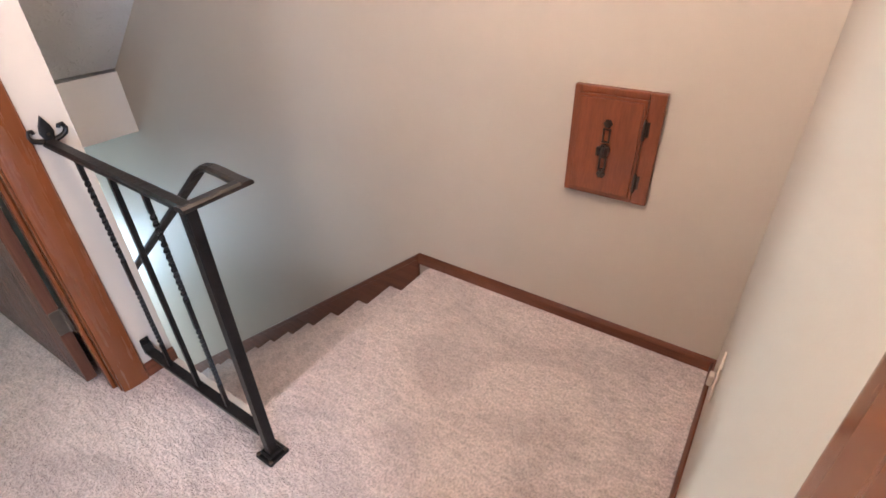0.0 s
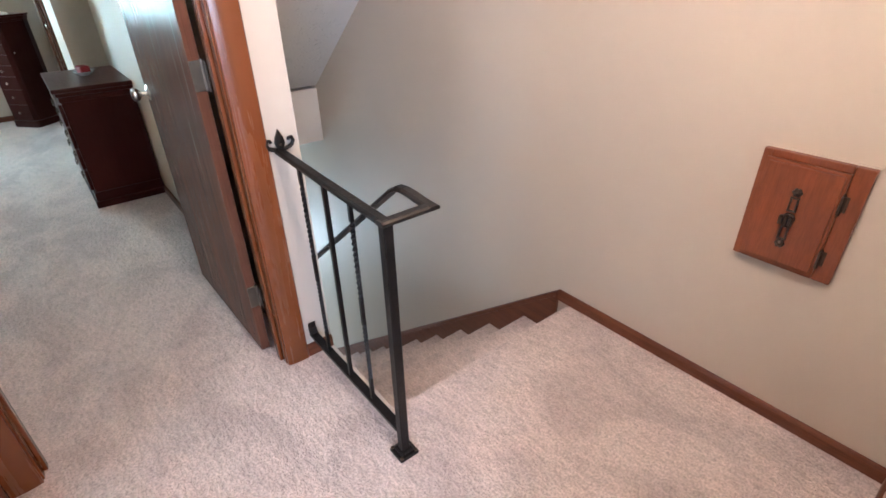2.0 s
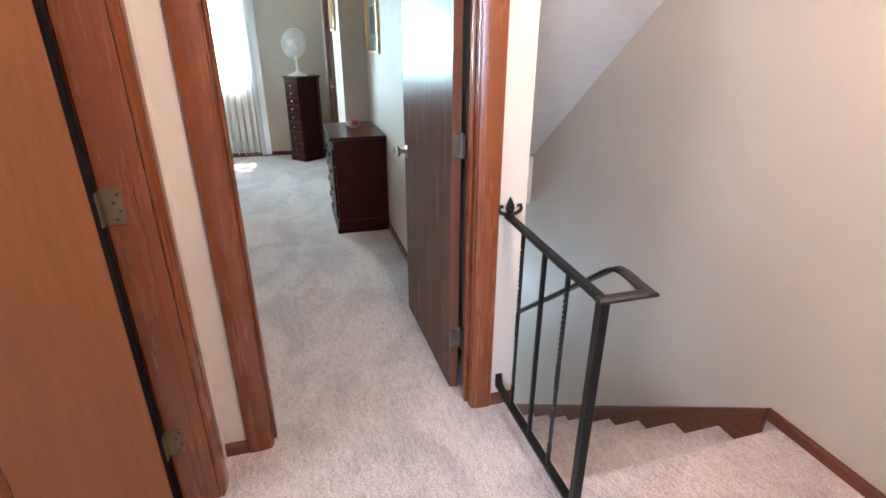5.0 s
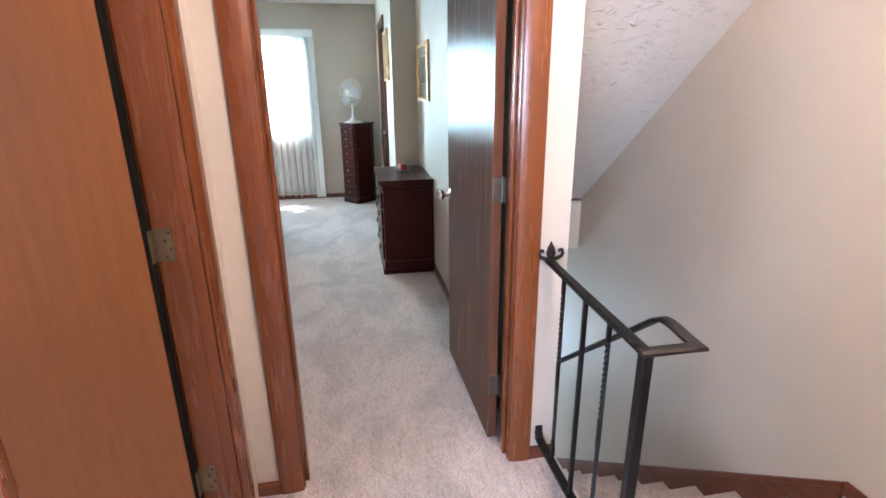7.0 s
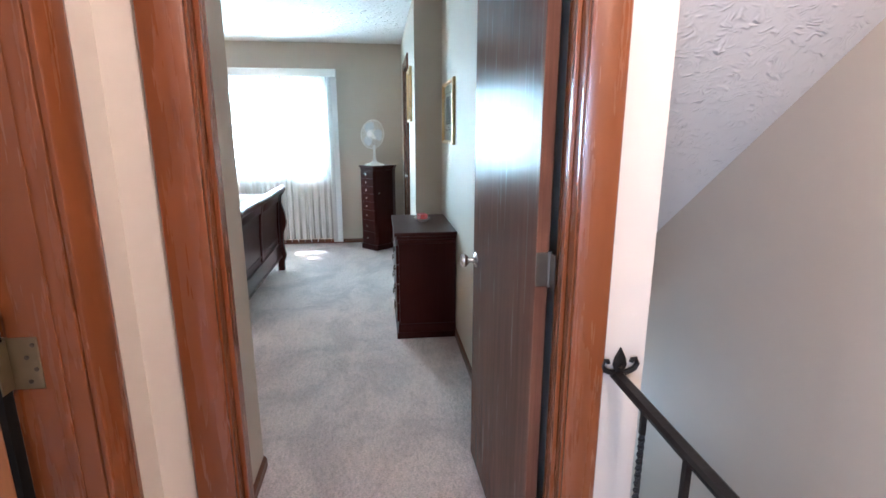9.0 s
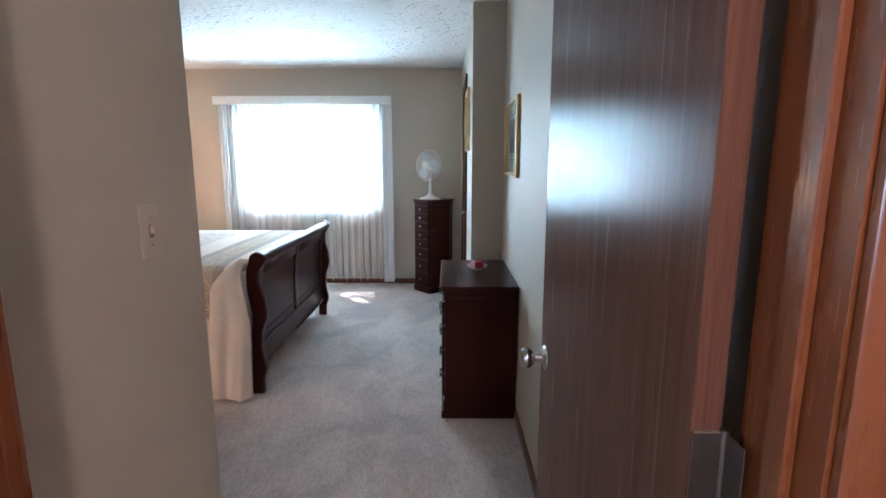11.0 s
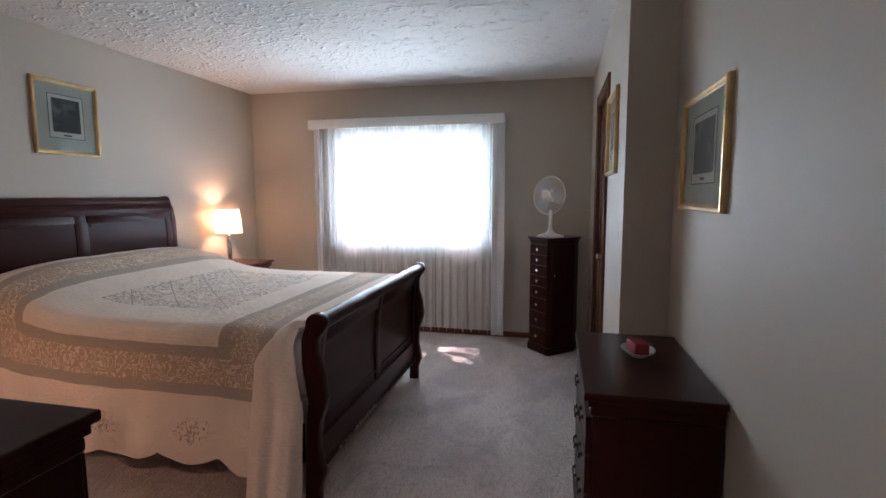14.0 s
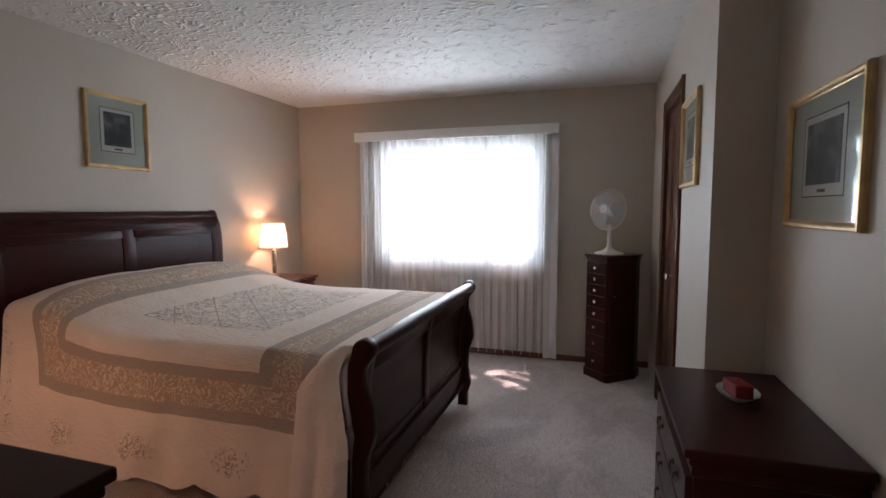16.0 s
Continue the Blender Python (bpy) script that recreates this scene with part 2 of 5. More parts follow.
def join(*bms):
    out = bmesh.new()
    for b in bms:
        me = bpy.data.meshes.new("tmp")
        b.to_mesh(me)
        out.from_mesh(me)
        bpy.data.meshes.remove(me)
        b.free()
    return out


def moved(bm, m):
    bmesh.ops.transform(bm, matrix=m, verts=bm.verts[:])
    return bm


def bm_lathe(profile, n=24, cap=True):
    """profile: (radius, z) from bottom to top."""
    bm = bmesh.new()
    rings = []
    for r, z in profile:
        rings.append([bm.verts.new((r * math.cos(2 * math.pi * i / n), r * math.sin(2 * math.pi * i / n), z)) for i in range(n)])
    for a, b in zip(rings, rings[1:]):
        for i in range(n):
            bm.faces.new((a[i], a[(i + 1) % n], b[(i + 1) % n], b[i]))
    if cap:
        bm.faces.new(rings[0][::-1])
        bm.faces.new(rings[-1])
    return bm


def bm_sweep(path, section, closed=False, up=Vector((0, 0, 1)), scale=None):
    """Sweeps a closed section [(side, up)] along a list of points."""
    bm = bmesh.new()
    pts = [Vector(p) for p in path]
    rings = []
    for i, p in enumerate(pts):
        a = pts[i - 1] if i or closed else p
        b = pts[(i + 1) % len(pts)] if i < len(pts) - 1 or closed else p
        d = (b - a).normalized()
        side = d.cross(up)
        side = side.normalized() if side.length > 1e-4 else Vector((1, 0, 0))
        top = side.cross(d).normalized()
        k = scale(i / max(1, len(pts) - 1)) if scale else 1
        rings.append([bm.verts.new(p + side * s * k + top * t * k) for s, t in section])
    n = len(section)
    pairs = list(zip(rings, rings[1:])) + ([(rings[-1], rings[0])] if closed else [])
    for a, b in pairs:
        for i in range(n):
            bm.faces.new((a[i], a[(i + 1) % n], b[(i + 1) % n], b[i]))
    if not closed:
        bm.faces.new(rings[0][::-1])
        bm.faces.new(rings[-1])
    bmesh.ops.recalc_face_normals(bm, faces=bm.faces[:])
    return bm


def ring_section(r, n=8, flat=1.0):
    return [(r * math.cos(2 * math.pi * i / n), r * flat * math.sin(2 * math.pi * i / n)) for i in range(n)]


def bm_prism(outline, y0, y1, bevel=0.0):
    """An outline in (x, z), pulled from y0 to y1."""
    bm = bmesh.new()
    a = [bm.verts.new((x, y0, z)) for x, z in outline]
    b = [bm.verts.new((x, y1, z)) for x, z in outline]
    n = len(outline)
    bm.faces.new(a)
    bm.faces.new(b[::-1])
    for i in range(n):
        bm.faces.new((a[i], b[i], b[(i + 1) % n], a[(i + 1) % n]))
    bmesh.ops.recalc_face_normals(bm, faces=bm.faces[:])
    if bevel:
        edges = [e for e in bm.edges if abs(e.verts[0].co.y - e.verts[1].co.y) < 1e-6]
        bmesh.ops.bevel(bm, geom=edges, offset=bevel, segments=2, affect="EDGES", profile=0.5)
    return bm


def mesh_of(name, bm, mat, smooth=False):
    me = bpy.data.meshes.new(name)
    bm.to_mesh(me)
    bm.free()
    me.materials.append(mat)
    if smooth:
        for f in me.polygons:
            f.use_smooth = True
        me.set_sharp_from_angle(angle=radians(38))
    return me


def part(name, bm, mat, parent, label="", smooth=False):
    ob = new(name, mesh_of(name, bm, mat, smooth))
    ob.parent = parent
    return tagged(ob, label)


def thing(name, label, category, m=None, group=""):
    ob = new(name)
    ob.empty_display_size = 0.1
    if m is not None:
        ob.matrix_world = m
    return tagged(ob, label, category, group)


def solid(name, bm, mat, label, category, group="", smooth=False):
    return tagged(new(name, mesh_of(name, bm, mat, smooth)), label, category, group)


def structure(name, bm, mat, label, category="wall"):
    return tagged(new(name, mesh_of(name, bm, mat)), label, category, kind="structure")

# ---------------------------------------------------------------- structure
B = bm_box
LOW = -2.65              # floor of the storey below
FAR_X = -5.4             # end of the stairwell below

structure("floor", join(B(NOSE_X, 2.8, -3.2, STAIR_Y + 0.2, -0.10, 0), B(-7.1, NOSE_X, -3.2, SIDE_Y - 0.03, -0.10, 0)), CARPET, "cut-pile beige carpet over landing and bedroom", "floor")
structure("lower_floor", B(-5.5, -1.0, 0.7, 2.0, LOW - 0.1, LOW), CARPET, "beige carpet at the foot of the stairs", "floor")

structure("wall_stair", B(FAR_X, 2.8, STAIR_Y, STAIR_Y + 0.12, LOW, CEIL), WALL, "long greige painted stairwell wall")
structure("wall_stair_inner", join(B(FAR_X, HALL_X - WALL_T, BED_R, SIDE_Y, LOW, CEIL), B(HALL_X - WALL_T, HALL_X, BED_R, SIDE_Y, LOW, 0.0)), WALL, "greige painted wall between stairs and bedroom")
structure("wall_stair_end", B(FAR_X - 0.1, FAR_X, 0.7, 2.0, LOW, CEIL), WALL, "greige wall at the foot of the stairs")
structure("stair_header", B(FAR_X, SLOPE_X, SIDE_Y, STAIR_Y, 0.22, 0.60), HEADER_WHITE, "white header over the lower stairs")
slope_bm = bm_prism([(SLOPE_X, SLOPE_Z), (SLOPE_X - 0.35, SLOPE_Z), (SLOPE_X - 0.35 + (CEIL - SLOPE_Z) / SLOPE_K, CEIL), (SLOPE_X + (CEIL - SLOPE_Z) / SLOPE_K, CEIL)], SIDE_Y, STAIR_Y)
structure("ceiling_slope", slope_bm, SLOPE_PLASTER, "sloping stomped plaster ceiling over the stairs", "ceiling")
structure("wall_landing_side", join(
    B(RIGHT_X, RIGHT_X + WALL_T, 0.376, STAIR_Y, 0, CEIL),
    B(RIGHT_X, RIGHT_X + WALL_T, -0.416, 0.376, 2.066, CEIL),
    B(RIGHT_X, RIGHT_X + WALL_T, -3.1, -0.416, 0, CEIL)), WALL, "greige painted landing wall with a doorway")
structure("wall_hall", join(
    B(HALL_X - WALL_T, HALL_X, DOOR_R + 0.016, SIDE_Y, 0, CEIL),
    B(HALL_X - WALL_T, HALL_X, DOOR_L - 0.016, DOOR_R + 0.016, 2.066, CEIL),
    B(HALL_X - WALL_T, HALL_X, LEFT_Y - WALL_T, DOOR_L - 0.016, 0, CEIL)), OFFWHITE, "off-white hall wall round the bedroom doorway")
structure("wall_left", join(
    B(HALL_X, -1.316, LEFT_Y - WALL_T, LEFT_Y, 0, CEIL),
    B(-1.316, -0.464, LEFT_Y - WALL_T, LEFT_Y, 2.066, CEIL),
    B(-0.464, RIGHT_X, LEFT_Y - WALL_T, LEFT_Y, 0, CEIL)), OFFWHITE, "off-white hall wall with an open door")
structure("wall_entry", join(
    B(ENTRY_X, HALL_X - WALL_T, ENTRY_Y - WALL_T, ENTRY_Y, 0, CEIL),
    B(ENTRY_X, ENTRY_X + WALL_T, HEAD_Y, ENTRY_Y - WALL_T, 0, CEIL)), WALL, "greige wall beside the bedroom entry")
structure("wall_head", B(WIN_X, ENTRY_X + WALL_T, HEAD_Y - 0.12, HEAD_Y, 0, CEIL), WALL, "greige bedroom wall behind the bed")
structure("wall_dresser", B(CLOSET_X, HALL_X - WALL_T, BED_R - 0.006, BED_R - 0.002, 0, CEIL), WALL, "greige bedroom wall behind the dresser")
structure("wall_closet_near", B(-5.43, CLOSET_X, CLOSET_Y, BED_R - 0.002, 0, CEIL), WALL, "greige closet wall beside the dresser")
structure("wall_closet_far", B(WIN_X, -6.13, CLOSET_Y, BED_R - 0.002, 0, CEIL), WALL, "greige closet wall beside the window")
structure("wall_closet_over", B(-6.13, -5.43, CLOSET_Y, BED_R - 0.002, 2.06, CEIL), WALL, "greige wall over the closet doors")
structure("wall_closet_back", B(-6.13, -5.43, BED_R - 0.05, BED_R - 0.002, 0, 2.06), WALL, "greige back of the closet")
WY0, WY1, WZ0, WZ1 = -2.130, -0.440, 0.87, 2.020
structure("wall_window", join(
    B(WIN_X - 0.14, WIN_X, HEAD_Y - 0.12, WY0, 0, CEIL), B(WIN_X - 0.14, WIN_X, WY1, CLOSET_Y + 0.2, 0, CEIL),
    B(WIN_X - 0.14, WIN_X, WY0, WY1, 0, WZ0), B(WIN_X - 0.14, WIN_X, WY0, WY1, WZ1, CEIL)), WALL, "greige bedroom wall round the wide window")
structure("ceiling", join(B(-7.1, -1.1, -3.2, SIDE_Y - 0.02, CEIL, CEIL + 0.1), B(-1.1, 2.8, -3.2, STAIR_Y + 0.1, CEIL, CEIL + 0.1)), CEILING, "stomped white plaster ceiling", "ceiling")
# rooms behind the camera and behind the open door
structure("wall_back_room", join(
    B(2.70, 2.80, -3.1, -1.56, 0, CEIL), B(2.70, 2.80, -0.44, STAIR_Y, 0, CEIL),
    B(2.70, 2.80, -1.56, -0.44, 0, 0.9), B(2.70, 2.80, -1.56, -0.44, 2.0, CEIL)), WALL, "greige wall of the room behind the landing")
structure("wall_back_side", B(-2.3, 2.70, -3.2, -3.1, 0, CEIL), WALL, "greige outer wall of the rooms beside the hall")


def steps():
    stairs = thing("stairs", "beige carpeted straight stair flight going down", "stairs", pose(NOSE_X, 0, 0))
    tagged(stairs, kind="structure")
    n = 13
    y0, y1 = SIDE_Y + 0.004, STAIR_Y - 0.022
    r = 0.022
    nose = [(0.020 + r * math.cos(a) - r, -r + r * math.sin(a)) for a in [math.pi * (-0.5 + i / 6) for i in range(7)]]
    outline = [(-RUN - 0.02, 0)] + [(-RUN - 0.02, -RISE), (0.0, -RISE), (0.0, -2 * r)] + nose
    # x runs down the flight: mirrored so that the nosing points down the stairs
    outline = [(-x, z) for x, z in outline]
    me = None
    for i in range(1, n):
        if me is None:
            bm = bm_prism(outline, y0, y1)
            ob = part("step", bm, CARPET, stairs, smooth=True)
            me = ob.data
        else:
            ob = new("step", me)
            ob.parent = stairs
        ob.matrix_basis = pose(-RUN * i, 0, -RISE * i)
    nose_bm = bm_sweep([(0, y0, -r), (0, y1, -r)], ring_section(r, 14))
    riser = B(-0.012, 0.06, y0, y1, -RISE, -0.012)
    part("landing_nosing", join(nose_bm, riser), CARPET, stairs, smooth=True)
    return stairs


steps()

# skirt boards and baseboards
BASE_H = 0.052


def base_run(name, p, q, normal, h=BASE_H, t=0.013):
    """A baseboard with an eased top between two plan points; normal points into the room."""
    (x0, y0), (x1, y1) = p, q
    mat = TRIM_X if abs(x1 - x0) > abs(y1 - y0) else TRIM_Y
    nx, ny = normal
    bm = bmesh.new()
    prof = [(0.0, 0.0), (t, 0.0), (t, h * 0.72), (t * 0.75, h * 0.86), (t * 0.35, h), (0.0, h)]
    rings = [[bm.verts.new((x + nx * d, y + ny * d, z)) for d, z in prof] for x, y in (p, q)]
    for i in range(len(prof)):
        bm.faces.new((rings[0][i], rings[0][(i + 1) % 6], rings[1][(i + 1) % 6], rings[1][i]))
    bm.faces.new(rings[0][::-1])
    bm.faces.new(rings[1])
    bmesh.ops.recalc_face_normals(bm, faces=bm.faces[:])
    return structure(name, bm, mat, "red-brown stained wooden baseboard", "baseboard")


base_run("baseboard", (-1.10, STAIR_Y - 0.001), (RIGHT_X, STAIR_Y - 0.001), (0, -1))
base_run("baseboard", (RIGHT_X - 0.001, STAIR_Y - 0.014), (RIGHT_X - 0.001, 0.45), (-1, 0))
base_run("baseboard", (HALL_X + 0.001, DOOR_R + 0.089), (HALL_X + 0.001, SIDE_Y), (1, 0))
base_run("baseboard", (HALL_X + 0.001, LEFT_Y), (HALL_X + 0.001, DOOR_L - 0.089), (1, 0))
base_run("baseboard", (HALL_X - WALL_T, ENTRY_Y + 0.001), (ENTRY_X, ENTRY_Y + 0.001), (0, 1))
base_run("baseboard", (ENTRY_X - 0.001, ENTRY_Y), (ENTRY_X - 0.001, HEAD_Y), (-1, 0))
base_run("baseboard", (ENTRY_X, HEAD_Y + 0.001), (WIN_X, HEAD_Y + 0.001), (0, 1))
base_run("baseboard", (WIN_X + 0.001, HEAD_Y), (WIN_X + 0.001, CLOSET_Y), (1, 0))
base_run("baseboard", (-5.36, CLOSET_Y - 0.001), (CLOSET_X, CLOSET_Y - 0.001), (0, -1))
base_run("baseboard", (CLOSET_X + 0.001, CLOSET_Y), (CLOSET_X + 0.001, BED_R), (1, 0))
base_run("baseboard", (HALL_X - WALL_T, BED_R - 0.007), (CLOSET_X, BED_R - 0.007), (0, -1))
K = RISE / RUN
skirt = [(-1.10, BASE_H), (-4.3, BASE_H - 3.2 * K), (-4.3, BASE_H - 3.2 * K - 0.40), (-1.10, -0.30)]
structure("skirt_board_long", bm_prism(skirt, STAIR_Y - 0.020, STAIR_Y - 0.001, 0.003), TRIM_X, "red-brown stained stair skirt board", "trim")
structure("skirt_board_long_cap", bm_prism([(-1.10, BASE_H - 0.028), (-4.3, BASE_H - 0.028 - 3.2 * K), (-4.3, BASE_H - 0.034 - 3.2 * K), (-1.10, BASE_H - 0.034)], STAIR_Y - 0.023, STAIR_Y - 0.020), TRIM_X, "moulded lip of the stair skirt board", "trim")
skirt2 = [(HALL_X - 0.0, 0.02), (HALL_X - 0.0, -0.35), (-4.3, -0.35 - 2.8 * K - 0.1), (-4.3, 0.02 - 2.80 * K)]
structure("skirt_board_inner", bm_prism(skirt2, SIDE_Y + 0.001, SIDE_Y + 0.004, 0.0), TRIM_X, "red-brown stained inner skirt board", "trim")
structure("stair_curb", join(B(HALL_X, -0.87, SIDE_Y - 0.04, SIDE_Y + 0.003, -0.30, -0.004)), OFFWHITE, "painted side of the stair opening", "trim")


# ---------------------------------------------------------------- door casings
def moulding(length, mat_axis="z", w=0.085, t=0.018):
    """A casing strip along +z: x from 0 (inner edge) to w, y from 0 (wall) to -t."""
    prof = [(0, 0), (0, -t * 0.50), (0.003, -t * 0.62), (0.014, -t * 0.70), (0.018, -t * 0.82), (0.040, -t * 0.95), (w - 0.014, -t), (w - 0.004, -t * 0.88), (w, -t * 0.6), (w, 0)]
    bm = bmesh.new()
    rings = [[bm.verts.new((x, y, z)) for x, y in prof] for z in (0, length)]
    n = len(prof)
    for i in range(n):
        bm.faces.new((rings[0][i], rings[0][(i + 1) % n], rings[1][(i + 1) % n], rings[1][i]))
    bm.faces.new(rings[0][::-1])
    bm.faces.new(rings[1])
    bmesh.ops.recalc_face_normals(bm, faces=bm.faces[:])
    return bm


def doorway(name, m, width, height, depth, label, both=True, w=0.085, stain=None, stop=(0.011, 0.066)):
    """A jamb with stops and casings. Local x runs across the opening, -y faces the viewer's room, y = 0 is that wall face."""
    stain, cross = stain or TRIM, stain or TRIM_Y
    d = thing(name, label, "door frame", m)
    tagged(d, kind="structure")
    part("jamb", B(-0.016, 0, 0.002, depth - 0.002, 0, height + 0.016, 0.001), stain, d)
    part("jamb", B(width, width + 0.016, 0.002, depth - 0.002, 0, height + 0.016, 0.001), stain, d)
    part("head_jamb", B(0, width, 0.002, depth - 0.002, height, height + 0.016), cross, d)
    st, sd = stop
    part("stop", B(0, st, 0.035, sd, 0, height, st * 0.2), stain, d)
    part("stop", B(width - st, width, 0.035, sd, 0, height, st * 0.2), stain, d)
    part("stop", B(st, width - st, 0.035, sd, height - st, height), cross, d)
    faces = [(0.0, 1)] + ([(depth, -1)] if both else [])
    for y, s in faces:
        for side in (0, 1):
            bm = moulding(height + 0.005 + w, w=w)
            if side == 0:
                bmesh.ops.scale(bm, vec=(-1, 1, 1), verts=bm.verts[:])
                bmesh.ops.reverse_faces(bm, faces=bm.faces[:])
                moved(bm, pose(-0.004, 0, 0))
            else:
                moved(bm, pose(width + 0.004, 0, 0))
            if s < 0:
                bmesh.ops.scale(bm, vec=(1, -1, 1), verts=bm.verts[:])
                bmesh.ops.reverse_faces(bm, faces=bm.faces[:])
            part("casing", moved(bm, pose(0, y, 0)), stain, d, smooth=True)
        bm = moved(moulding(width + 0.006, w=w), Matrix(((0, 0, 1, -0.003), (0, 1, 0, 0), (1, 0, 0, height + 0.005), (0, 0, 0, 1))))
        if s < 0:
            bmesh.ops.scale(bm, vec=(1, -1, 1), verts=bm.verts[:])
        bmesh.ops.recalc_face_normals(bm, faces=bm.faces[:])
        part("head_casing", moved(bm, pose(0, y, 0)), cross, d)
    return d


# rz 90 turns local x to +y and local y to -x
doorway("door_frame_1", pose(HALL_X, DOOR_L, 0, 0, 0, 90), DOOR_R - DOOR_L, 2.05, WALL_T, "red-brown moulded casing round the bedroom doorway")
# rz 180: local x to -x, local y to -y
doorway("door_frame_2", pose(-0.48, LEFT_Y, 0, 0, 0, 180), 0.82, 2.05, WALL_T, "red-brown moulded casing round the side doorway", stop=(0.003, WALL_T - 0.004))
# rz -90: local x to -y, local y to +x
doorway("door_frame_3", pose(RIGHT_X, 0.36, 0, 0, 0, -90), 0.76, 2.05, WALL_T, "red-brown moulded casing at the landing doorway")
doorway("door_frame_4", pose(-6.11, CLOSET_Y, 0, 0, 0, 0), 0.66, 2.04, 0.10, "dark casing round the closet doors", both=False, stain=DOORWOOD)


def hinge(parent, x, y, z, turn, label="aged brass butt hinge"):
    """Two leaves with screws and a knuckle; the knuckle is the pivot, leaves go to -x and +y."""
    h = part("hinge", moved(bm_lathe([(0.0055, -0.047), (0.0055, 0.047)], 10), pose(x, y, z)), HINGE_GREY, parent, label, True)
    a = join(B(-0.036, -0.004, -0.002, 0.000, -0.044, 0.044, 0.0006), B(-0.002, 0.0, 0.004, 0.036, -0.044, 0.044, 0.0006))
    moved(a, pose(x, y, z, 0, 0, turn))
    part("hinge_leaf", a, HINGE_GREY, h)
    s = [moved(bm_lathe([(0.0045, 0), (0.0045, 0.0015), (0.002, 0.002)], 8), pose(-0.022 + 0.008 * (i % 2), -0.002, -0.033 + 0.022 * i, 90)) for i in range(4)]
    part("screws", moved(join(*s), pose(x, y, z, 0, 0, turn)), NICKEL, h)
    return h


def knob(parent, m, metal=None):
    prof = [(0.031, 0), (0.031, 0.004), (0.026, 0.008), (0.011, 0.012), (0.010, 0.030), (0.018, 0.036), (0.026, 0.044), (0.028, 0.054), (0.024, 0.062), (0.012, 0.066)]
    return part("knob", moved(bm_lathe(prof, 20), m), metal or NICKEL, parent, "satin nickel round knob", True)


def bedroom_door():
    d = thing("door_1", "dark brown flush veneer door standing open into the bedroom", "door", pose(HALL_X - WALL_T - 0.012, DOOR_R - 0.012, 0, 0, 0, 181.3))
    tagged(d, kind="structure")
    part("leaf", B(0.004, 0.762, 0.0, 0.035, 0.012, 2.04, 0.002), DOORWOOD, d)
    knob(d, pose(0.70, 0.0355, 0.92, -90, 0, 0))
    knob(d, pose(0.70, -0.0005, 0.92, 90, 0, 0))
    part("latch_plate", B(0.7615, 0.7635, 0.006, 0.029, 0.89, 0.95, 0.0004), BRASS, d)
    for z in (0.27, 1.075, 1.86):
        hinge(d, 0.0, 0.0, z, 0)
        part("hinge_plate", B(0.0015, 0.0045, 0.003, 0.033, z - 0.044, z + 0.044, 0.0006), HINGE_GREY, d)
    return d


bedroom_door()


def side_door():
    d = thing("door_2", "warm brown flush veneer door opened into the next room", "door", pose(-1.300, LEFT_Y - WALL_T - 0.006, 0, 0, 0, -90))
    tagged(d, kind="structure")
    part("leaf", B(0.005, 0.812, 0.0, 0.035, 0.012, 2.04, 0.002), DOORWARM, d)
    knob(d, pose(0.75, 0.0355, 0.92, -90, 0, 0))
    # dark strip put where the open hinge gap lies in shade
    part("gap_shade_strip", B(-0.0072, 0.0048, 0.010, 0.034, 0.012, 2.04), GAP_SHADE, d, "dark strip painting the shade of the hinge gap")
    for z in (0.27, 1.035, 1.80):
        pin = part("hinge", moved(bm_lathe([(0.0055, -0.047), (0.0055, 0.047)], 10), pose(0.0, 0.004, z)), BRASS, d, "aged brass butt hinge", True)
        part("hinge_leaf", B(-0.056, -0.007, -0.0010, 0.0052, z - 0.047, z + 0.047, 0.0005), BRASS, pin)
        part("hinge_leaf", B(-0.0100, -0.0076, 0.006, 0.034, z - 0.044, z + 0.044, 0.0005), BRASS, pin)
        s = [moved(bm_lathe([(0.004, 0), (0.004, 0.001), (0.002, 0.0016)], 8), pose(-0.036 - 0.012 * (i % 2), 0.0052, z - 0.033 + 0.022 * i, -90)) for i in range(4)]
        part("screws", join(*s), BRONZE, pin)
    return d


side_door()


def closet_doors():
    d = thing("door_3", "pair of dark stained closet doors, closed", "door", pose(-6.11, CLOSET_Y + 0.012, 0))
    tagged(d, kind="structure")
    for k in (0, 1):
        x0 = 0.003 + 0.329 * k
        leaf = part("leaf", B(x0, x0 + 0.325, 0.0, 0.032, 0.012, 2.03, 0.003), DOORWOOD, d)
        part("raised_panel", B(x0 + 0.06, x0 + 0.265, -0.006, 0.0, 1.12, 1.93, 0.004), DOORWOOD, leaf)
        part("raised_panel", B(x0 + 0.06, x0 + 0.265, -0.006, 0.0, 0.12, 1.02, 0.004), DOORWOOD, leaf)
        part("knob", moved(bm_lathe([(0.008, 0), (0.007, 0.015), (0.016, 0.022), (0.017, 0.030), (0.008, 0.036)], 16), pose(x0 + (0.29 if k == 0 else 0.035), 0, 0.95, 90)), NICKEL, leaf, "small round knob", True)
    return d


closet_doors()


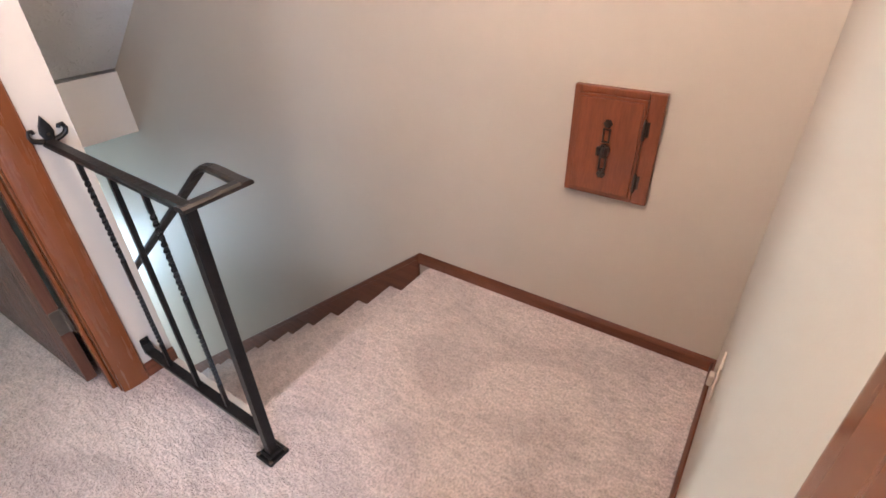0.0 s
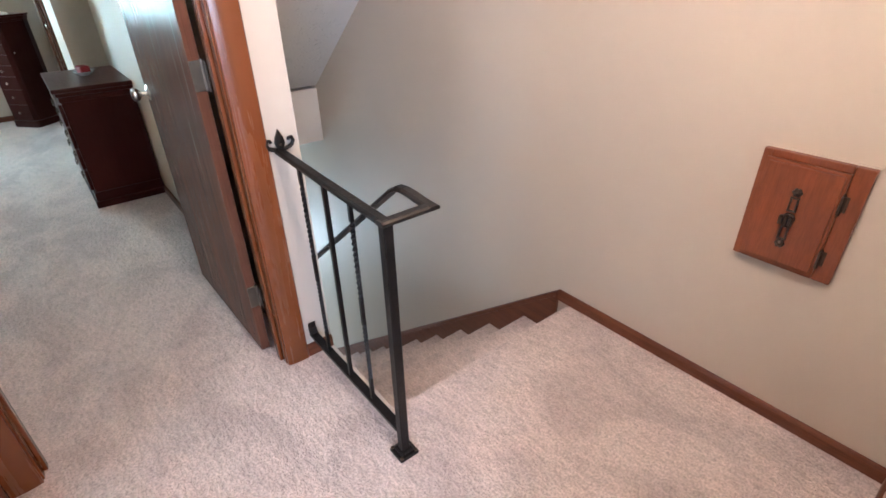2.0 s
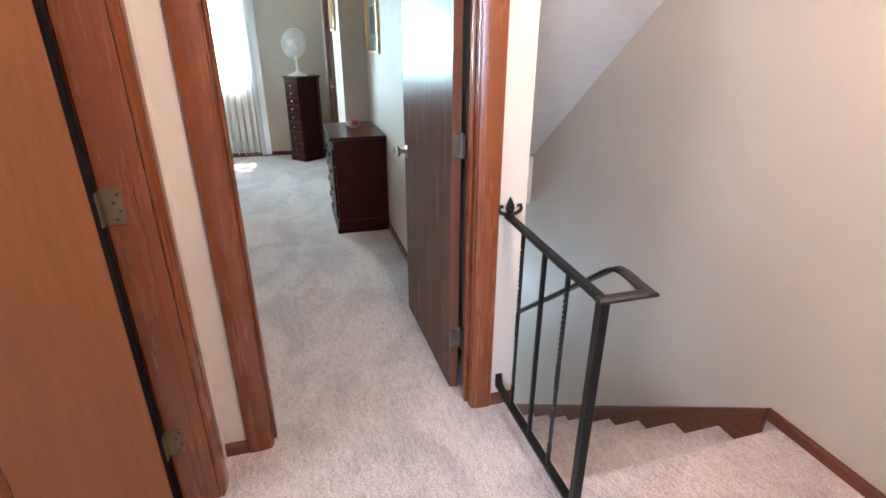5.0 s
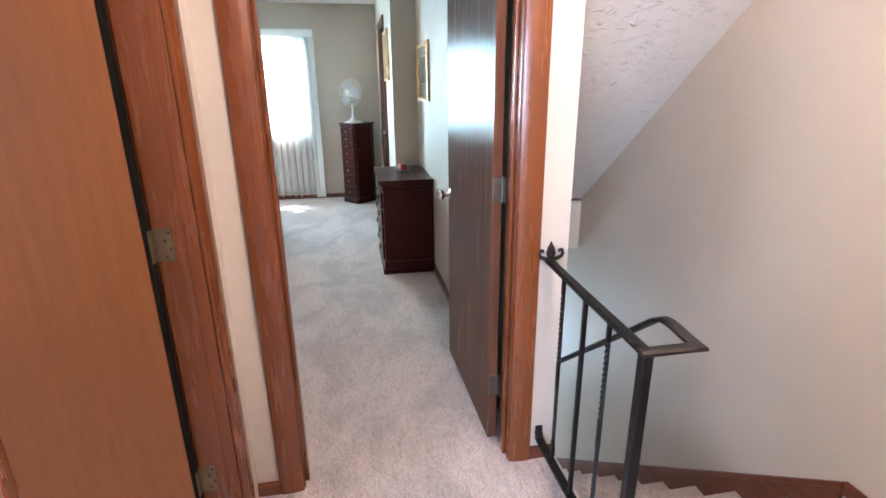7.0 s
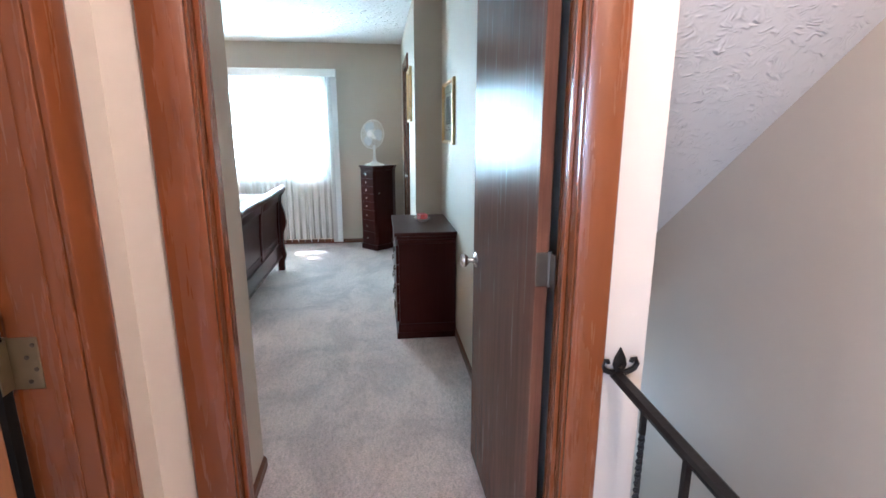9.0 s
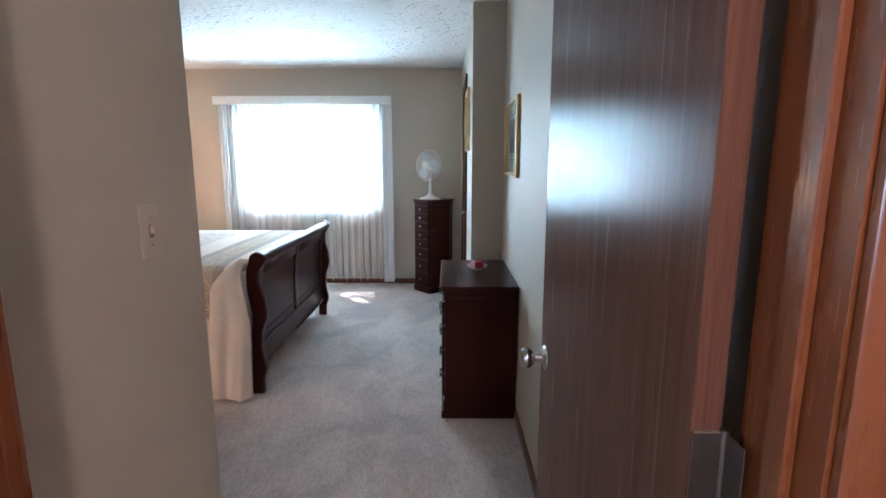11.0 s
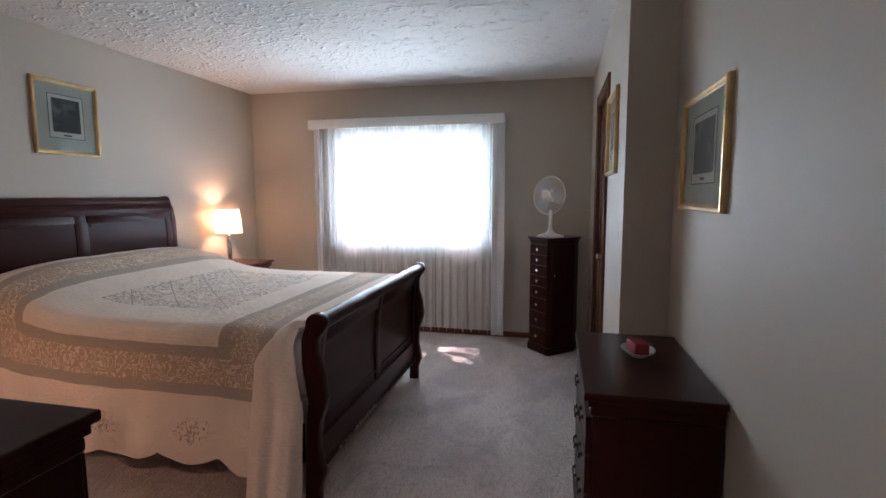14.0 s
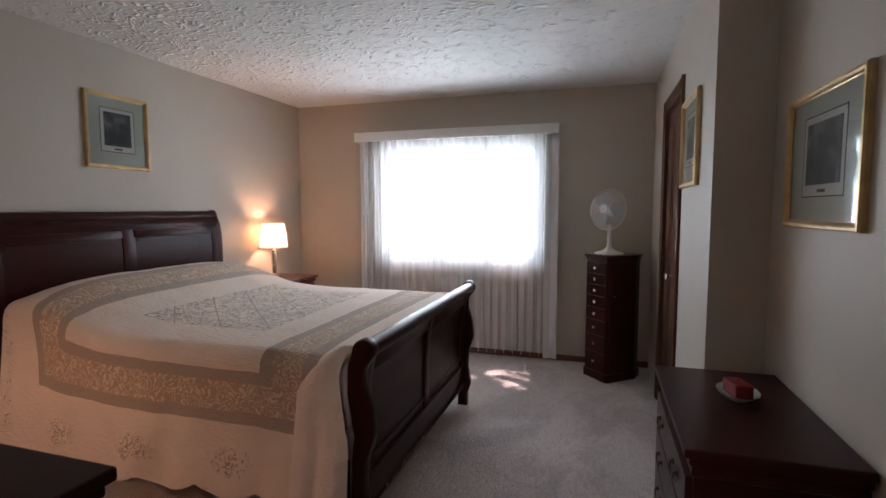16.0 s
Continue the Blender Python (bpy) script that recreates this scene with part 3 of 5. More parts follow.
# ---------------------------------------------------------------- window
def window():
    w = thing("window_1", "wide white three-light sliding window", "window", pose(WIN_X, 0, 0))
    tagged(w, kind="structure")
    x0, x1 = -0.11, -0.04
    part("frame", join(B(x0, x1, WY0, WY0 + 0.10, WZ0, WZ1, 0.003), B(x0, x1, WY1 - 0.085, WY1, WZ0, WZ1, 0.003),
                       B(x0, x1, WY0 + 0.10, WY1 - 0.085, WZ1 - 0.06, WZ1, 0.003), B(x0, x1, WY0 + 0.10, WY1 - 0.085, WZ0, WZ0 + 0.045, 0.003)), VINYL, w)
    part("sill", B(-0.035, 0.02, WY0 - 0.03, WY1 + 0.03, WZ0 - 0.022, WZ0 - 0.001, 0.004), VINYL, w)
    part("apron", B(0.001, 0.013, WY0 - 0.01, WY1 + 0.01, WZ0 - 0.075, WZ0 - 0.024, 0.003), VINYL, w)
    cuts = [WY0 + 0.10, -1.51, -0.985, WY1 - 0.085]
    for k in range(3):
        a, b = cuts[k], cuts[k + 1]
        dx = 0.0 if k == 1 else 0.018
        s = part("sash", join(B(-0.095 + dx, -0.070 + dx, a, a + 0.03, WZ0 + 0.045, WZ1 - 0.060, 0.002), B(-0.095 + dx, -0.070 + dx, b - 0.03, b, WZ0 + 0.045, WZ1 - 0.060, 0.002),
                             B(-0.095 + dx, -0.070 + dx, a + 0.03, b - 0.03, WZ1 - 0.085, WZ1 - 0.060, 0.002), B(-0.095 + dx, -0.070 + dx, a + 0.03, b - 0.03, WZ0 + 0.045, WZ0 + 0.075, 0.002)), VINYL, w)
        g = part("pane", B(-0.085 + dx, -0.081 + dx, a + 0.03, b - 0.03, WZ0 + 0.075, WZ1 - 0.085), PANE, s)
        g.visible_shadow = False
    part("latch", B(-0.068, -0.055, -1.525, -1.495, 1.38, 1.44, 0.003), BRONZE, w)
    return w


window()


def blinds():
    b = thing("sheer_blind", "white sheer vertical blind with dense vanes under a valance", "window blind", pose(WIN_X, 0, 0))
    bm = bmesh.new()
    y0, y1, n = -2.200, -0.405, 440
    cols = []
    rng = random.Random(5)
    ph, phase = [], 0.0
    for i in range(n + 1):
        phase += 2 * math.pi * 22 / n * (1 + 0.12 * math.sin(i * 0.09))
        ph.append(phase)
    for i in range(n + 1):
        y = y0 + (y1 - y0) * i / n
        a = 0.012 * (abs(math.sin(ph[i] / 2)) * 2 - 1) + 0.003 * math.sin(2.3 * ph[i])
        cols.append([bm.verts.new((0.072 + a * k, y, z)) for z, k in ((0.075, 1.25), (0.5, 1.1), (1.0, 1.0), (1.5, 0.9), (2.06, 0.8))])
    for c, d in zip(cols, cols[1:]):
        for k in range(4):
            bm.faces.new((c[k], d[k], d[k + 1], c[k + 1]))
    part("sheer_panel", bm, SHEER, b, smooth=True)
    for k in range(22):
        v = moved(B(-0.020, 0.020, -0.0010, 0.0010, 0.028 + 0.006 * rng.random(), 2.06), pose(0.046, y0 + 0.012 + (y1 - y0) * k / 22, 0, 0, 0, rng.uniform(4, 16)))
        part("vane", v, DENSE, b)
    for k, (y, turn) in enumerate([(-2.222, 10), (-2.210, 70), (-0.400, 65), (-0.384, 60), (-0.364, 20), (-0.350, 12)]):
        v = moved(B(-0.038, 0.038, -0.0012, 0.0012, 0.03, 2.06), pose(0.075, y, 0, 0, 0, turn + 60))
        part("vane", v, DENSE, b)
    part("headrail", B(0.045, 0.10, -2.24, -0.335, 2.06, 2.085, 0.003), VINYL, b)
    val = part("valance", join(B(0.125, 0.133, -2.285, -0.318, 2.045, 2.135, 0.002), B(0.002, 0.125, -2.285, -2.277, 2.045, 2.135, 0.002), B(0.002, 0.125, -0.326, -0.318, 2.045, 2.135, 0.002), B(0.002, 0.125, -2.277, -0.326, 2.127, 2.134)), VINYL, b, "white curved valance")
    part("valance_bead", join(B(0.133, 0.137, -2.285, -0.318, 2.118, 2.130, 0.001), B(0.133, 0.137, -2.285, -0.318, 2.050, 2.060, 0.001)), VINYL, val)
    return b


blinds()


def backdrop():
    m, n, l, p = material("bright garden backdrop")
    n.remove(p)
    e = n.new("ShaderNodeEmission")
    t = tex_noise(n, l, 1.6, 8, 0.7, distortion=0.5)
    c = ramp(n, l, t.outputs[0], [(0.38, (0.02, 0.06, 0.045)), (0.47, (0.36, 0.72, 0.72)), (0.58, (0.86, 0.97, 1.0))])
    l.new(c.outputs[0], e.inputs[0])
    e.inputs[1].default_value = 9.0
    l.new(e.outputs[0], n["Material Output"].inputs[0])
    bm = bmesh.new()
    bm.faces.new([bm.verts.new(v) for v in ((-9.2, -5.5, -2), (-9.2, 3.2, -2), (-9.2, 3.2, 3.6), (-9.2, -5.5, 3.6))])
    return tagged(new("backdrop", mesh_of("backdrop", bm, m)), "bright summer foliage outside the window", "backdrop", kind="structure")


backdrop()


def tree():
    """An added leafy tree over the window, mostly out of sight, placed to break the sunlight up."""
    t = thing("tree", "tall broadleaf tree added outside the window to dapple the sunlight", "tree", pose(-9.9, -2.6, LOW - 0.12))
    rng = random.Random(11)
    part("trunk", bm_sweep([(0, 0, 0), (0.05, 0.1, 2.5), (0.2, 0.3, 5.0), (0.6, 0.8, 7.2)], ring_section(0.16, 10), scale=lambda k: 1 - 0.6 * k), BRONZE, t, "grey-brown bark", True)
    for k in range(6):
        a = k * 1.05
        part("limb", bm_sweep([(0.2, 0.3, 5.0 + 0.2 * k), (0.8 + 0.7 * math.cos(a), 0.9 + 0.7 * math.sin(a), 6.6), (1.3 + 1.1 * math.cos(a), 1.4 + 1.1 * math.sin(a), 7.6)], ring_section(0.05, 6), scale=lambda q: 1 - 0.7 * q), BRONZE, t)
    bm = bmesh.new()
    for i in range(540):
        c = Vector((1.3 + rng.gauss(0, 0.75), 1.45 + rng.gauss(0, 0.8), 7.9 + rng.gauss(0, 0.45)))
        q = Euler((rng.uniform(-0.9, 0.9), rng.uniform(-0.9, 0.9), rng.uniform(0, 6.28))).to_matrix()
        s = rng.uniform(0.085, 0.145)
        bm.faces.new([bm.verts.new(c + q @ Vector(v)) for v in ((-s, 0, 0), (0, -s * 0.5, 0.01), (s, 0, 0), (0, s * 0.5, 0.01))])
    part("crown", bm, plain("green leaves", (0.07, 0.12, 0.035), 0.6), t, "green summer leaves")
    return t


tree()
gb = bmesh.new()
gb.faces.new([gb.verts.new(v) for v in ((-200, -200, LOW - 0.12), (200, -200, LOW - 0.12), (200, 200, LOW - 0.12), (-200, 200, LOW - 0.12))])
structure("ground", gb, plain("lawn", (0.06, 0.09, 0.03), 0.9), "lawn round the house", "ground")


# ---------------------------------------------------------------- landing things
def railing():
    r = thing("stair_railing", "black wrought-iron railing with twisted bars and a lily finial", "railing", pose(0, 0, 0))
    Y = 0.737
    top = 0.822
    flat = [(-0.017, -0.006), (0.017, -0.006), (0.017, 0.002), (0.010, 0.007), (-0.010, 0.007), (-0.017, 0.002)]
    part("handrail", bm_sweep([(-1.486, Y, top + 0.022), (-1.2, Y, top + 0.010), (-0.872, Y, top)], flat), IRON, r)
    loop = [(-0.874, Y - 0.018, top), (-0.874, Y + 0.135, top)]
    hump = [(-0.874 + 0.018, Y + 0.137, top), (-0.91, Y + 0.137, top + 0.003), (-0.95, Y + 0.137, top + 0.008), (-0.985, Y + 0.137, top + 0.010)]
    part("handrail_turn", join(bm_sweep(loop, flat), bm_sweep(hump, flat)), WORN, r, "worn bare-metal rail turn")
    dn = [(-0.985, Y + 0.137, top + 0.010), (-1.015, Y + 0.137, top + 0.006), (-1.05, Y + 0.137, top - 0.014), (-2.6, Y + 0.137, top - 0.014 - 1.55 * K)]
    part("stair_handrail", bm_sweep(dn, flat), IRON, r)
    part("newel_post", B(-0.887, -0.859, Y - 0.014, Y + 0.014, 0.0, top - 0.005, 0.0025), IRON, r)
    foot = join(B(-0.908, -0.838, Y - 0.035, Y + 0.035, 0.0, 0.012, 0.004), B(-0.897, -0.849, Y - 0.024, Y + 0.024, 0.012, 0.024, 0.005))
    plate = part("base_plate", foot, IRON, r)
    for sx in (-1, 1):
        for sy in (-1, 1):
            part("bolt", moved(bm_lathe([(0.006, 0), (0.006, 0.004), (0.003, 0.006)], 8), pose(-0.873 + sx * 0.027, Y + sy * 0.027, 0.012)), BRONZE, plate, smooth=True)
    part("bottom_rail", bm_sweep([(-1.492, Y, 0.122), (-1.478, Y, 0.096), (-1.40, Y, 0.093), (-0.889, Y, 0.096)], [(-0.015, -0.006), (0.015, -0.006), (0.015, 0.006), (-0.015, 0.006)]), IRON, r)
    part("wall_tab", B(-1.494, -1.487, Y - 0.015, Y + 0.015, 0.085, 0.150, 0.003), IRON, r)

    def bar(x, twisted):
        z0, z1, n, s = 0.098, top + 0.004 + (-0.874 - x) * 0.035, 90, 0.0056 if twisted else 0.0064
        bm = bmesh.new()
        rings = []
        for i in range(n + 1):
            k = i / n
            a = 0.0
            if twisted:
                a = math.pi * 7 * (min(max(k, 0.12), 0.42) - 0.12) / 0.30 + math.pi * 7 * (min(max(k, 0.55), 0.90) - 0.55) / 0.35
            rings.append([bm.verts.new((x + s * 1.414 * math.cos(a + math.pi / 4 + q * math.pi / 2), Y + s * 1.414 * math.sin(a + math.pi / 4 + q * math.pi / 2), z0 + (z1 - z0) * k)) for q in range(4)])
        for a, b in zip(rings, rings[1:]):
            for q in range(4):
                bm.faces.new((a[q], a[(q + 1) % 4], b[(q + 1) % 4], b[q]))
        bm.faces.new(rings[0][::-1])
        bm.faces.new(rings[-1])
        return bm

    part("baluster", bar(-1.352, True), IRON, r, "twisted iron bar")
    part("baluster", bar(-1.192, False), IRON, r)
    part("baluster", bar(-1.046, True), IRON, r, "twisted iron bar")
    # lily finial, flat against the wall
    fx, fy, fz = -1.484, Y + 0.004, top + 0.014
    petal = [(0, -0.012), (0.008, 0.0), (0.010, 0.014), (0.017, 0.034), (0.013, 0.052), (0, 0.078), (-0.013, 0.052), (-0.017, 0.034), (-0.010, 0.014), (-0.008, 0.0)]
    bms = [bm_prism(petal, -0.005, 0.005, 0.002)]
    for s in (-1, 1):
        path = [(s * 0.004, 0, 0.000), (s * 0.014, 0, 0.012), (s * 0.027, 0, 0.016), (s * 0.039, 0, 0.022), (s * 0.045, 0, 0.034), (s * 0.040, 0, 0.046), (s * 0.031, 0, 0.045), (s * 0.029, 0, 0.038)]
        bms.append(bm_sweep(path, ring_section(0.0068, 8), up=Vector((0, 1, 0)), scale=lambda k: 1.15 - 0.35 * k))
    bms.append(B(-0.013, 0.013, -0.008, 0.008, -0.010, 0.006, 0.003))
    fin = part("finial", moved(join(*bms), pose(fx, fy, fz, 0, 0, 90)), IRON, r, "cast lily-shaped wall bracket", True)
    part("screw", moved(bm_lathe([(0.004, 0), (0.004, 0.003)], 8), pose(fx + 0.005, fy, fz + 0.03, 0, 90, 0)), BRONZE, fin)
    return r


railing()


def wall_hatch():
    """A small framed door in the landing wall."""
    h = thing("wall_hatch", "small orange-brown wooden hatch door with ornate bronze latch", "cabinet door", pose(-0.451, STAIR_Y, 0.550))
    w, ht, f = 0.263, 0.339, 0.022
    r = 0.046                                  # hinge stile
    part("frame", join(B(0, f, -0.024, -0.001, 0, ht, 0.004, 2), B(w - r, w, -0.024, -0.001, 0, ht, 0.004, 2), B(f, w - r, -0.024, -0.001, ht - f, ht, 0.004, 2), B(f, w - r, -0.024, -0.001, 0, f * 0.7, 0.004, 2)), PANELWOOD, h)
    door = part("door", join(B(f - 0.006, w - r + 0.001, -0.032, -0.0245, 0.012, ht - f + 0.002, 0.003, 2), B(f + 0.002, w - r - 0.007, -0.038, -0.0318, 0.020, ht - f - 0.006, 0.004, 2)), PANELWOOD, h)
    part("caulk_line", B(-0.003, w + 0.003, -0.006, -0.001, ht + 0.0005, ht + 0.004), OFFWHITE, h)
    cx, y = w * 0.45, -0.0383
    for z in (0.240, 0.082):
        petals = [moved(bm_lathe([(0.0052, 0), (0.0045, 0.004), (0.001, 0.006)], 8), pose(cx + 0.0085 * math.cos(k * math.pi / 3), y, z + 0.0085 * math.sin(k * math.pi / 3), 90)) for k in range(6)]
        part("rosette", join(moved(bm_lathe([(0.008, 0), (0.008, 0.004), (0.004, 0.008), (0.001, 0.009)], 12), pose(cx, y, z, 90)), *petals), PEWTER, door, "cast bronze rosette", True)
    for z in (0.205, 0.118):
        part("latch_link", join(B(cx - 0.011, cx - 0.0065, y - 0.006, y, z - 0.018, z + 0.018, 0.001), B(cx + 0.0065, cx + 0.011, y - 0.006, y, z - 0.018, z + 0.018, 0.001),
                                B(cx - 0.012, cx + 0.012, y - 0.007, y, z + 0.017, z + 0.021, 0.001), B(cx - 0.012, cx + 0.012, y - 0.007, y, z - 0.021, z - 0.017, 0.001)), PEWTER, door, "open bronze latch link", True)
    knob_bm = join(moved(bm_lathe([(0.017, 0), (0.016, 0.006), (0.009, 0.010), (0.009, 0.014)], 16), pose(cx, y - 0.001, 0.162, 90)),
                   *[B(cx - 0.018 + 0.012 * k, cx - 0.007 + 0.012 * k, y - 0.027, y - 0.012, 0.148 - 0.003 * (k == 1), 0.174 + 0.004 * (k == 1), 0.003, 2) for k in range(3)])
    part("knob", knob_bm, PEWTER, door, "ridged dark bronze latch knob", True)
    for z in (0.071, 0.236):
        x = w - r + 0.003
        hg = part("hinge", join(moved(bm_lathe([(0.0048, -0.024), (0.0048, 0.024)], 10), pose(x, -0.0335, z)), moved(bm_lathe([(0.003, 0.024), (0.005, 0.027), (0.001, 0.033)], 8), pose(x, -0.0335, z)), moved(bm_lathe([(0.001, -0.033), (0.005, -0.027), (0.003, -0.024)], 8), pose(x, -0.0335, z))), PEWTER, h, "bronze hinge with ball tips", True)
        part("hinge_strap", B(x + 0.003, x + 0.012, -0.0262, -0.0238, z - 0.022, z + 0.022, 0.0008), PEWTER, hg)
    return h


wall_hatch()


def plate(name, m, label, category, mat, kind_):
    p = thing(name, label, category, m)
    part("cover_plate", B(-0.035, 0.035, -0.006, -0.0005, -0.057, 0.057, 0.002, 2), mat, p)
    if kind_ == "toggle":
        part("toggle", moved(B(-0.005, 0.005, -0.016, -0.004, -0.008, 0.010, 0.002), pose(0, 0, 0, -14)), mat, p)
        part("slot", B(-0.008, 0.008, -0.0068, -0.0062, -0.014, 0.014), BRASS, p)
        for z in (-0.03, 0.03):
            part("screw", moved(bm_lathe([(0.003, 0), (0.002, 0.0012)], 8), pose(0, -0.006, z, 90)), NICKEL, p)
    else:
        for z in (-0.02, 0.02):
            s = part("socket", moved(bm_lathe([(0.016, 0), (0.015, 0.002)], 16), pose(0, -0.006, z, 90)), mat, p)
            part("slots", join(B(-0.007, -0.005, -0.0088, -0.0082, z - 0.004, z + 0.004), B(0.005, 0.007, -0.0088, -0.0082, z - 0.004, z + 0.004)), GAP_SHADE, s)
    return p


plate("light_switch", pose(-2.185, ENTRY_Y, 1.265, 0, 0, 180), "ivory single light switch on the entry wall", "light switch", IVORY, "toggle")
plate("wall_outlet", pose(-2.87, BED_R - 0.007, 0.52), "ivory double outlet on the bedroom wall", "wall outlet", IVORY, "outlet")
o = plate("wall_outlet", pose(RIGHT_X, 1.36, 0.345, 0, 0, -90), "ivory outlet with a plug-in on the landing wall", "wall outlet", IVORY, "outlet")
part("plug_in_body", B(-0.011, 0.011, -0.022, -0.0090, -0.030, 0.005, 0.004, 2), IVORY, o, "slim ivory plug-in")


# ---------------------------------------------------------------- bedroom things
def bail_pull(parent, m, w=0.075):
    """A hanging bail pull with two posts, facing -y."""
    base = part("handle", join(
        moved(bm_lathe([(0.010, 0), (0.009, 0.004), (0.004, 0.008), (0.005, 0.012)], 12), m @ pose(-w / 2, 0, 0, 90)),
        moved(bm_lathe([(0.010, 0), (0.009, 0.004), (0.004, 0.008), (0.005, 0.012)], 12), m @ pose(w / 2, 0, 0, 90)),
        moved(bm_sweep([(-w / 2, -0.010, 0), (-w / 2 * 0.9, -0.012, -0.016), (-w / 4, -0.010, -0.026), (w / 4, -0.010, -0.026), (w / 2 * 0.9, -0.012, -0.016), (w / 2, -0.010, 0)], ring_section(0.0035, 8), up=Vector((0, 1, 0))), m)), BRONZE, parent, "dark metal bail pull", True)
    return base


def chest(name, label, m, w, d, h, rows, cols=1, mat_top=None):
    """A chest of drawers; local x along its width, front to -y, back at y = 0."""
    c = thing(name, label, "chest of drawers", m)
    part("body", B(0.020, w - 0.020, -d + 0.030, -0.004, 0.10, h - 0.03, 0.002), CHERRY_Z, c)
    top = part("top", B(-0.006, w + 0.006, -d, 0.0, h - 0.026, h, 0.006, 2), mat_top or CHERRY, c)
    part("cornice", join(B(0.006, w - 0.006, -d + 0.014, -0.002, h - 0.050, h - 0.0265, 0.006, 2), B(0.012, w - 0.012, -d + 0.022, -0.003, h - 0.085, h - 0.0505, 0.012, 3)), CHERRY, c)
    part("plinth", join(B(0.008, w - 0.008, -d + 0.018, -0.002, 0.020, 0.105, 0.006, 2), B(0.0, w, -d + 0.008, -0.001, 0.0, 0.045, 0.006, 2)), CHERRY, c)
    z0, z1 = 0.115, h - 0.09
    rh = (z1 - z0) / rows
    cw = (w - 0.06) / cols
    for r in range(rows):
        for q in range(cols):
            x0 = 0.03 + q * cw
            dr = part("drawer", B(x0 + 0.004, x0 + cw - 0.004, -d + 0.010, -d + 0.0295, z0 + r * rh + 0.005, z0 + (r + 1) * rh - 0.005, 0.004, 2), CHERRY, c)
            for k in (0.25, 0.75):
                bail_pull(dr, pose(x0 + cw * k, -d + 0.010, z0 + (r + 0.55) * rh))
    return c


chest("dresser", "dark cherry chest of drawers against the bedroom wall", pose(-4.425, BED_R - 0.010, 0), 0.735, 0.425, 0.760, 4)
chest("dresser", "tall dark cherry dresser beside the bedroom entry", pose(ENTRY_X - 0.004, -0.775, 0, 0, 0, -90), 1.25, 0.512, 0.945, 4, 2)


def dish():
    d = thing("glass_dish", "small ribbed clear glass dish on the dresser", "dish", pose(-4.13, 0.485, 0.760))
    d.scale = (1.2, 1.2, 1.15)
    prof = [(0.034, 0.0), (0.036, 0.003), (0.046, 0.008), (0.060, 0.018), (0.0625, 0.022), (0.058, 0.020), (0.044, 0.011), (0.030, 0.007)]
    bm = bm_lathe(prof, 40)
    for v in bm.verts:
        a = math.atan2(v.co.y, v.co.x)
        r = math.hypot(v.co.x, v.co.y)
        k = 1 + (0.035 * math.cos(a * 14) if r > 0.04 else 0)
        v.co.x, v.co.y = v.co.x * k * 1.15, v.co.y * k * 0.85
    m, n, l, p = material("clear pressed glass")
    p.inputs["Base Color"].default_value = (0.95, 0.97, 0.97, 1)
    p.inputs["Roughness"].default_value = 0.08
    p.inputs["Transmission Weight"].default_value = 0.45
    part("bowl", bm, m, d, smooth=True)
    c = thing("candle", "square red wax candle in the glass dish", "candle", pose(-4.13, 0.485, 0.770, 0, 0, 12))
    c.scale = (1.2, 1.2, 1.15)
    part("wax_block", B(-0.040, 0.040, -0.024, 0.024, 0, 0.040, 0.006, 2), WAX, c)
    part("wick", bm_lathe([(0.0012, 0.038), (0.0012, 0.046)], 6), INK, c)


dish()


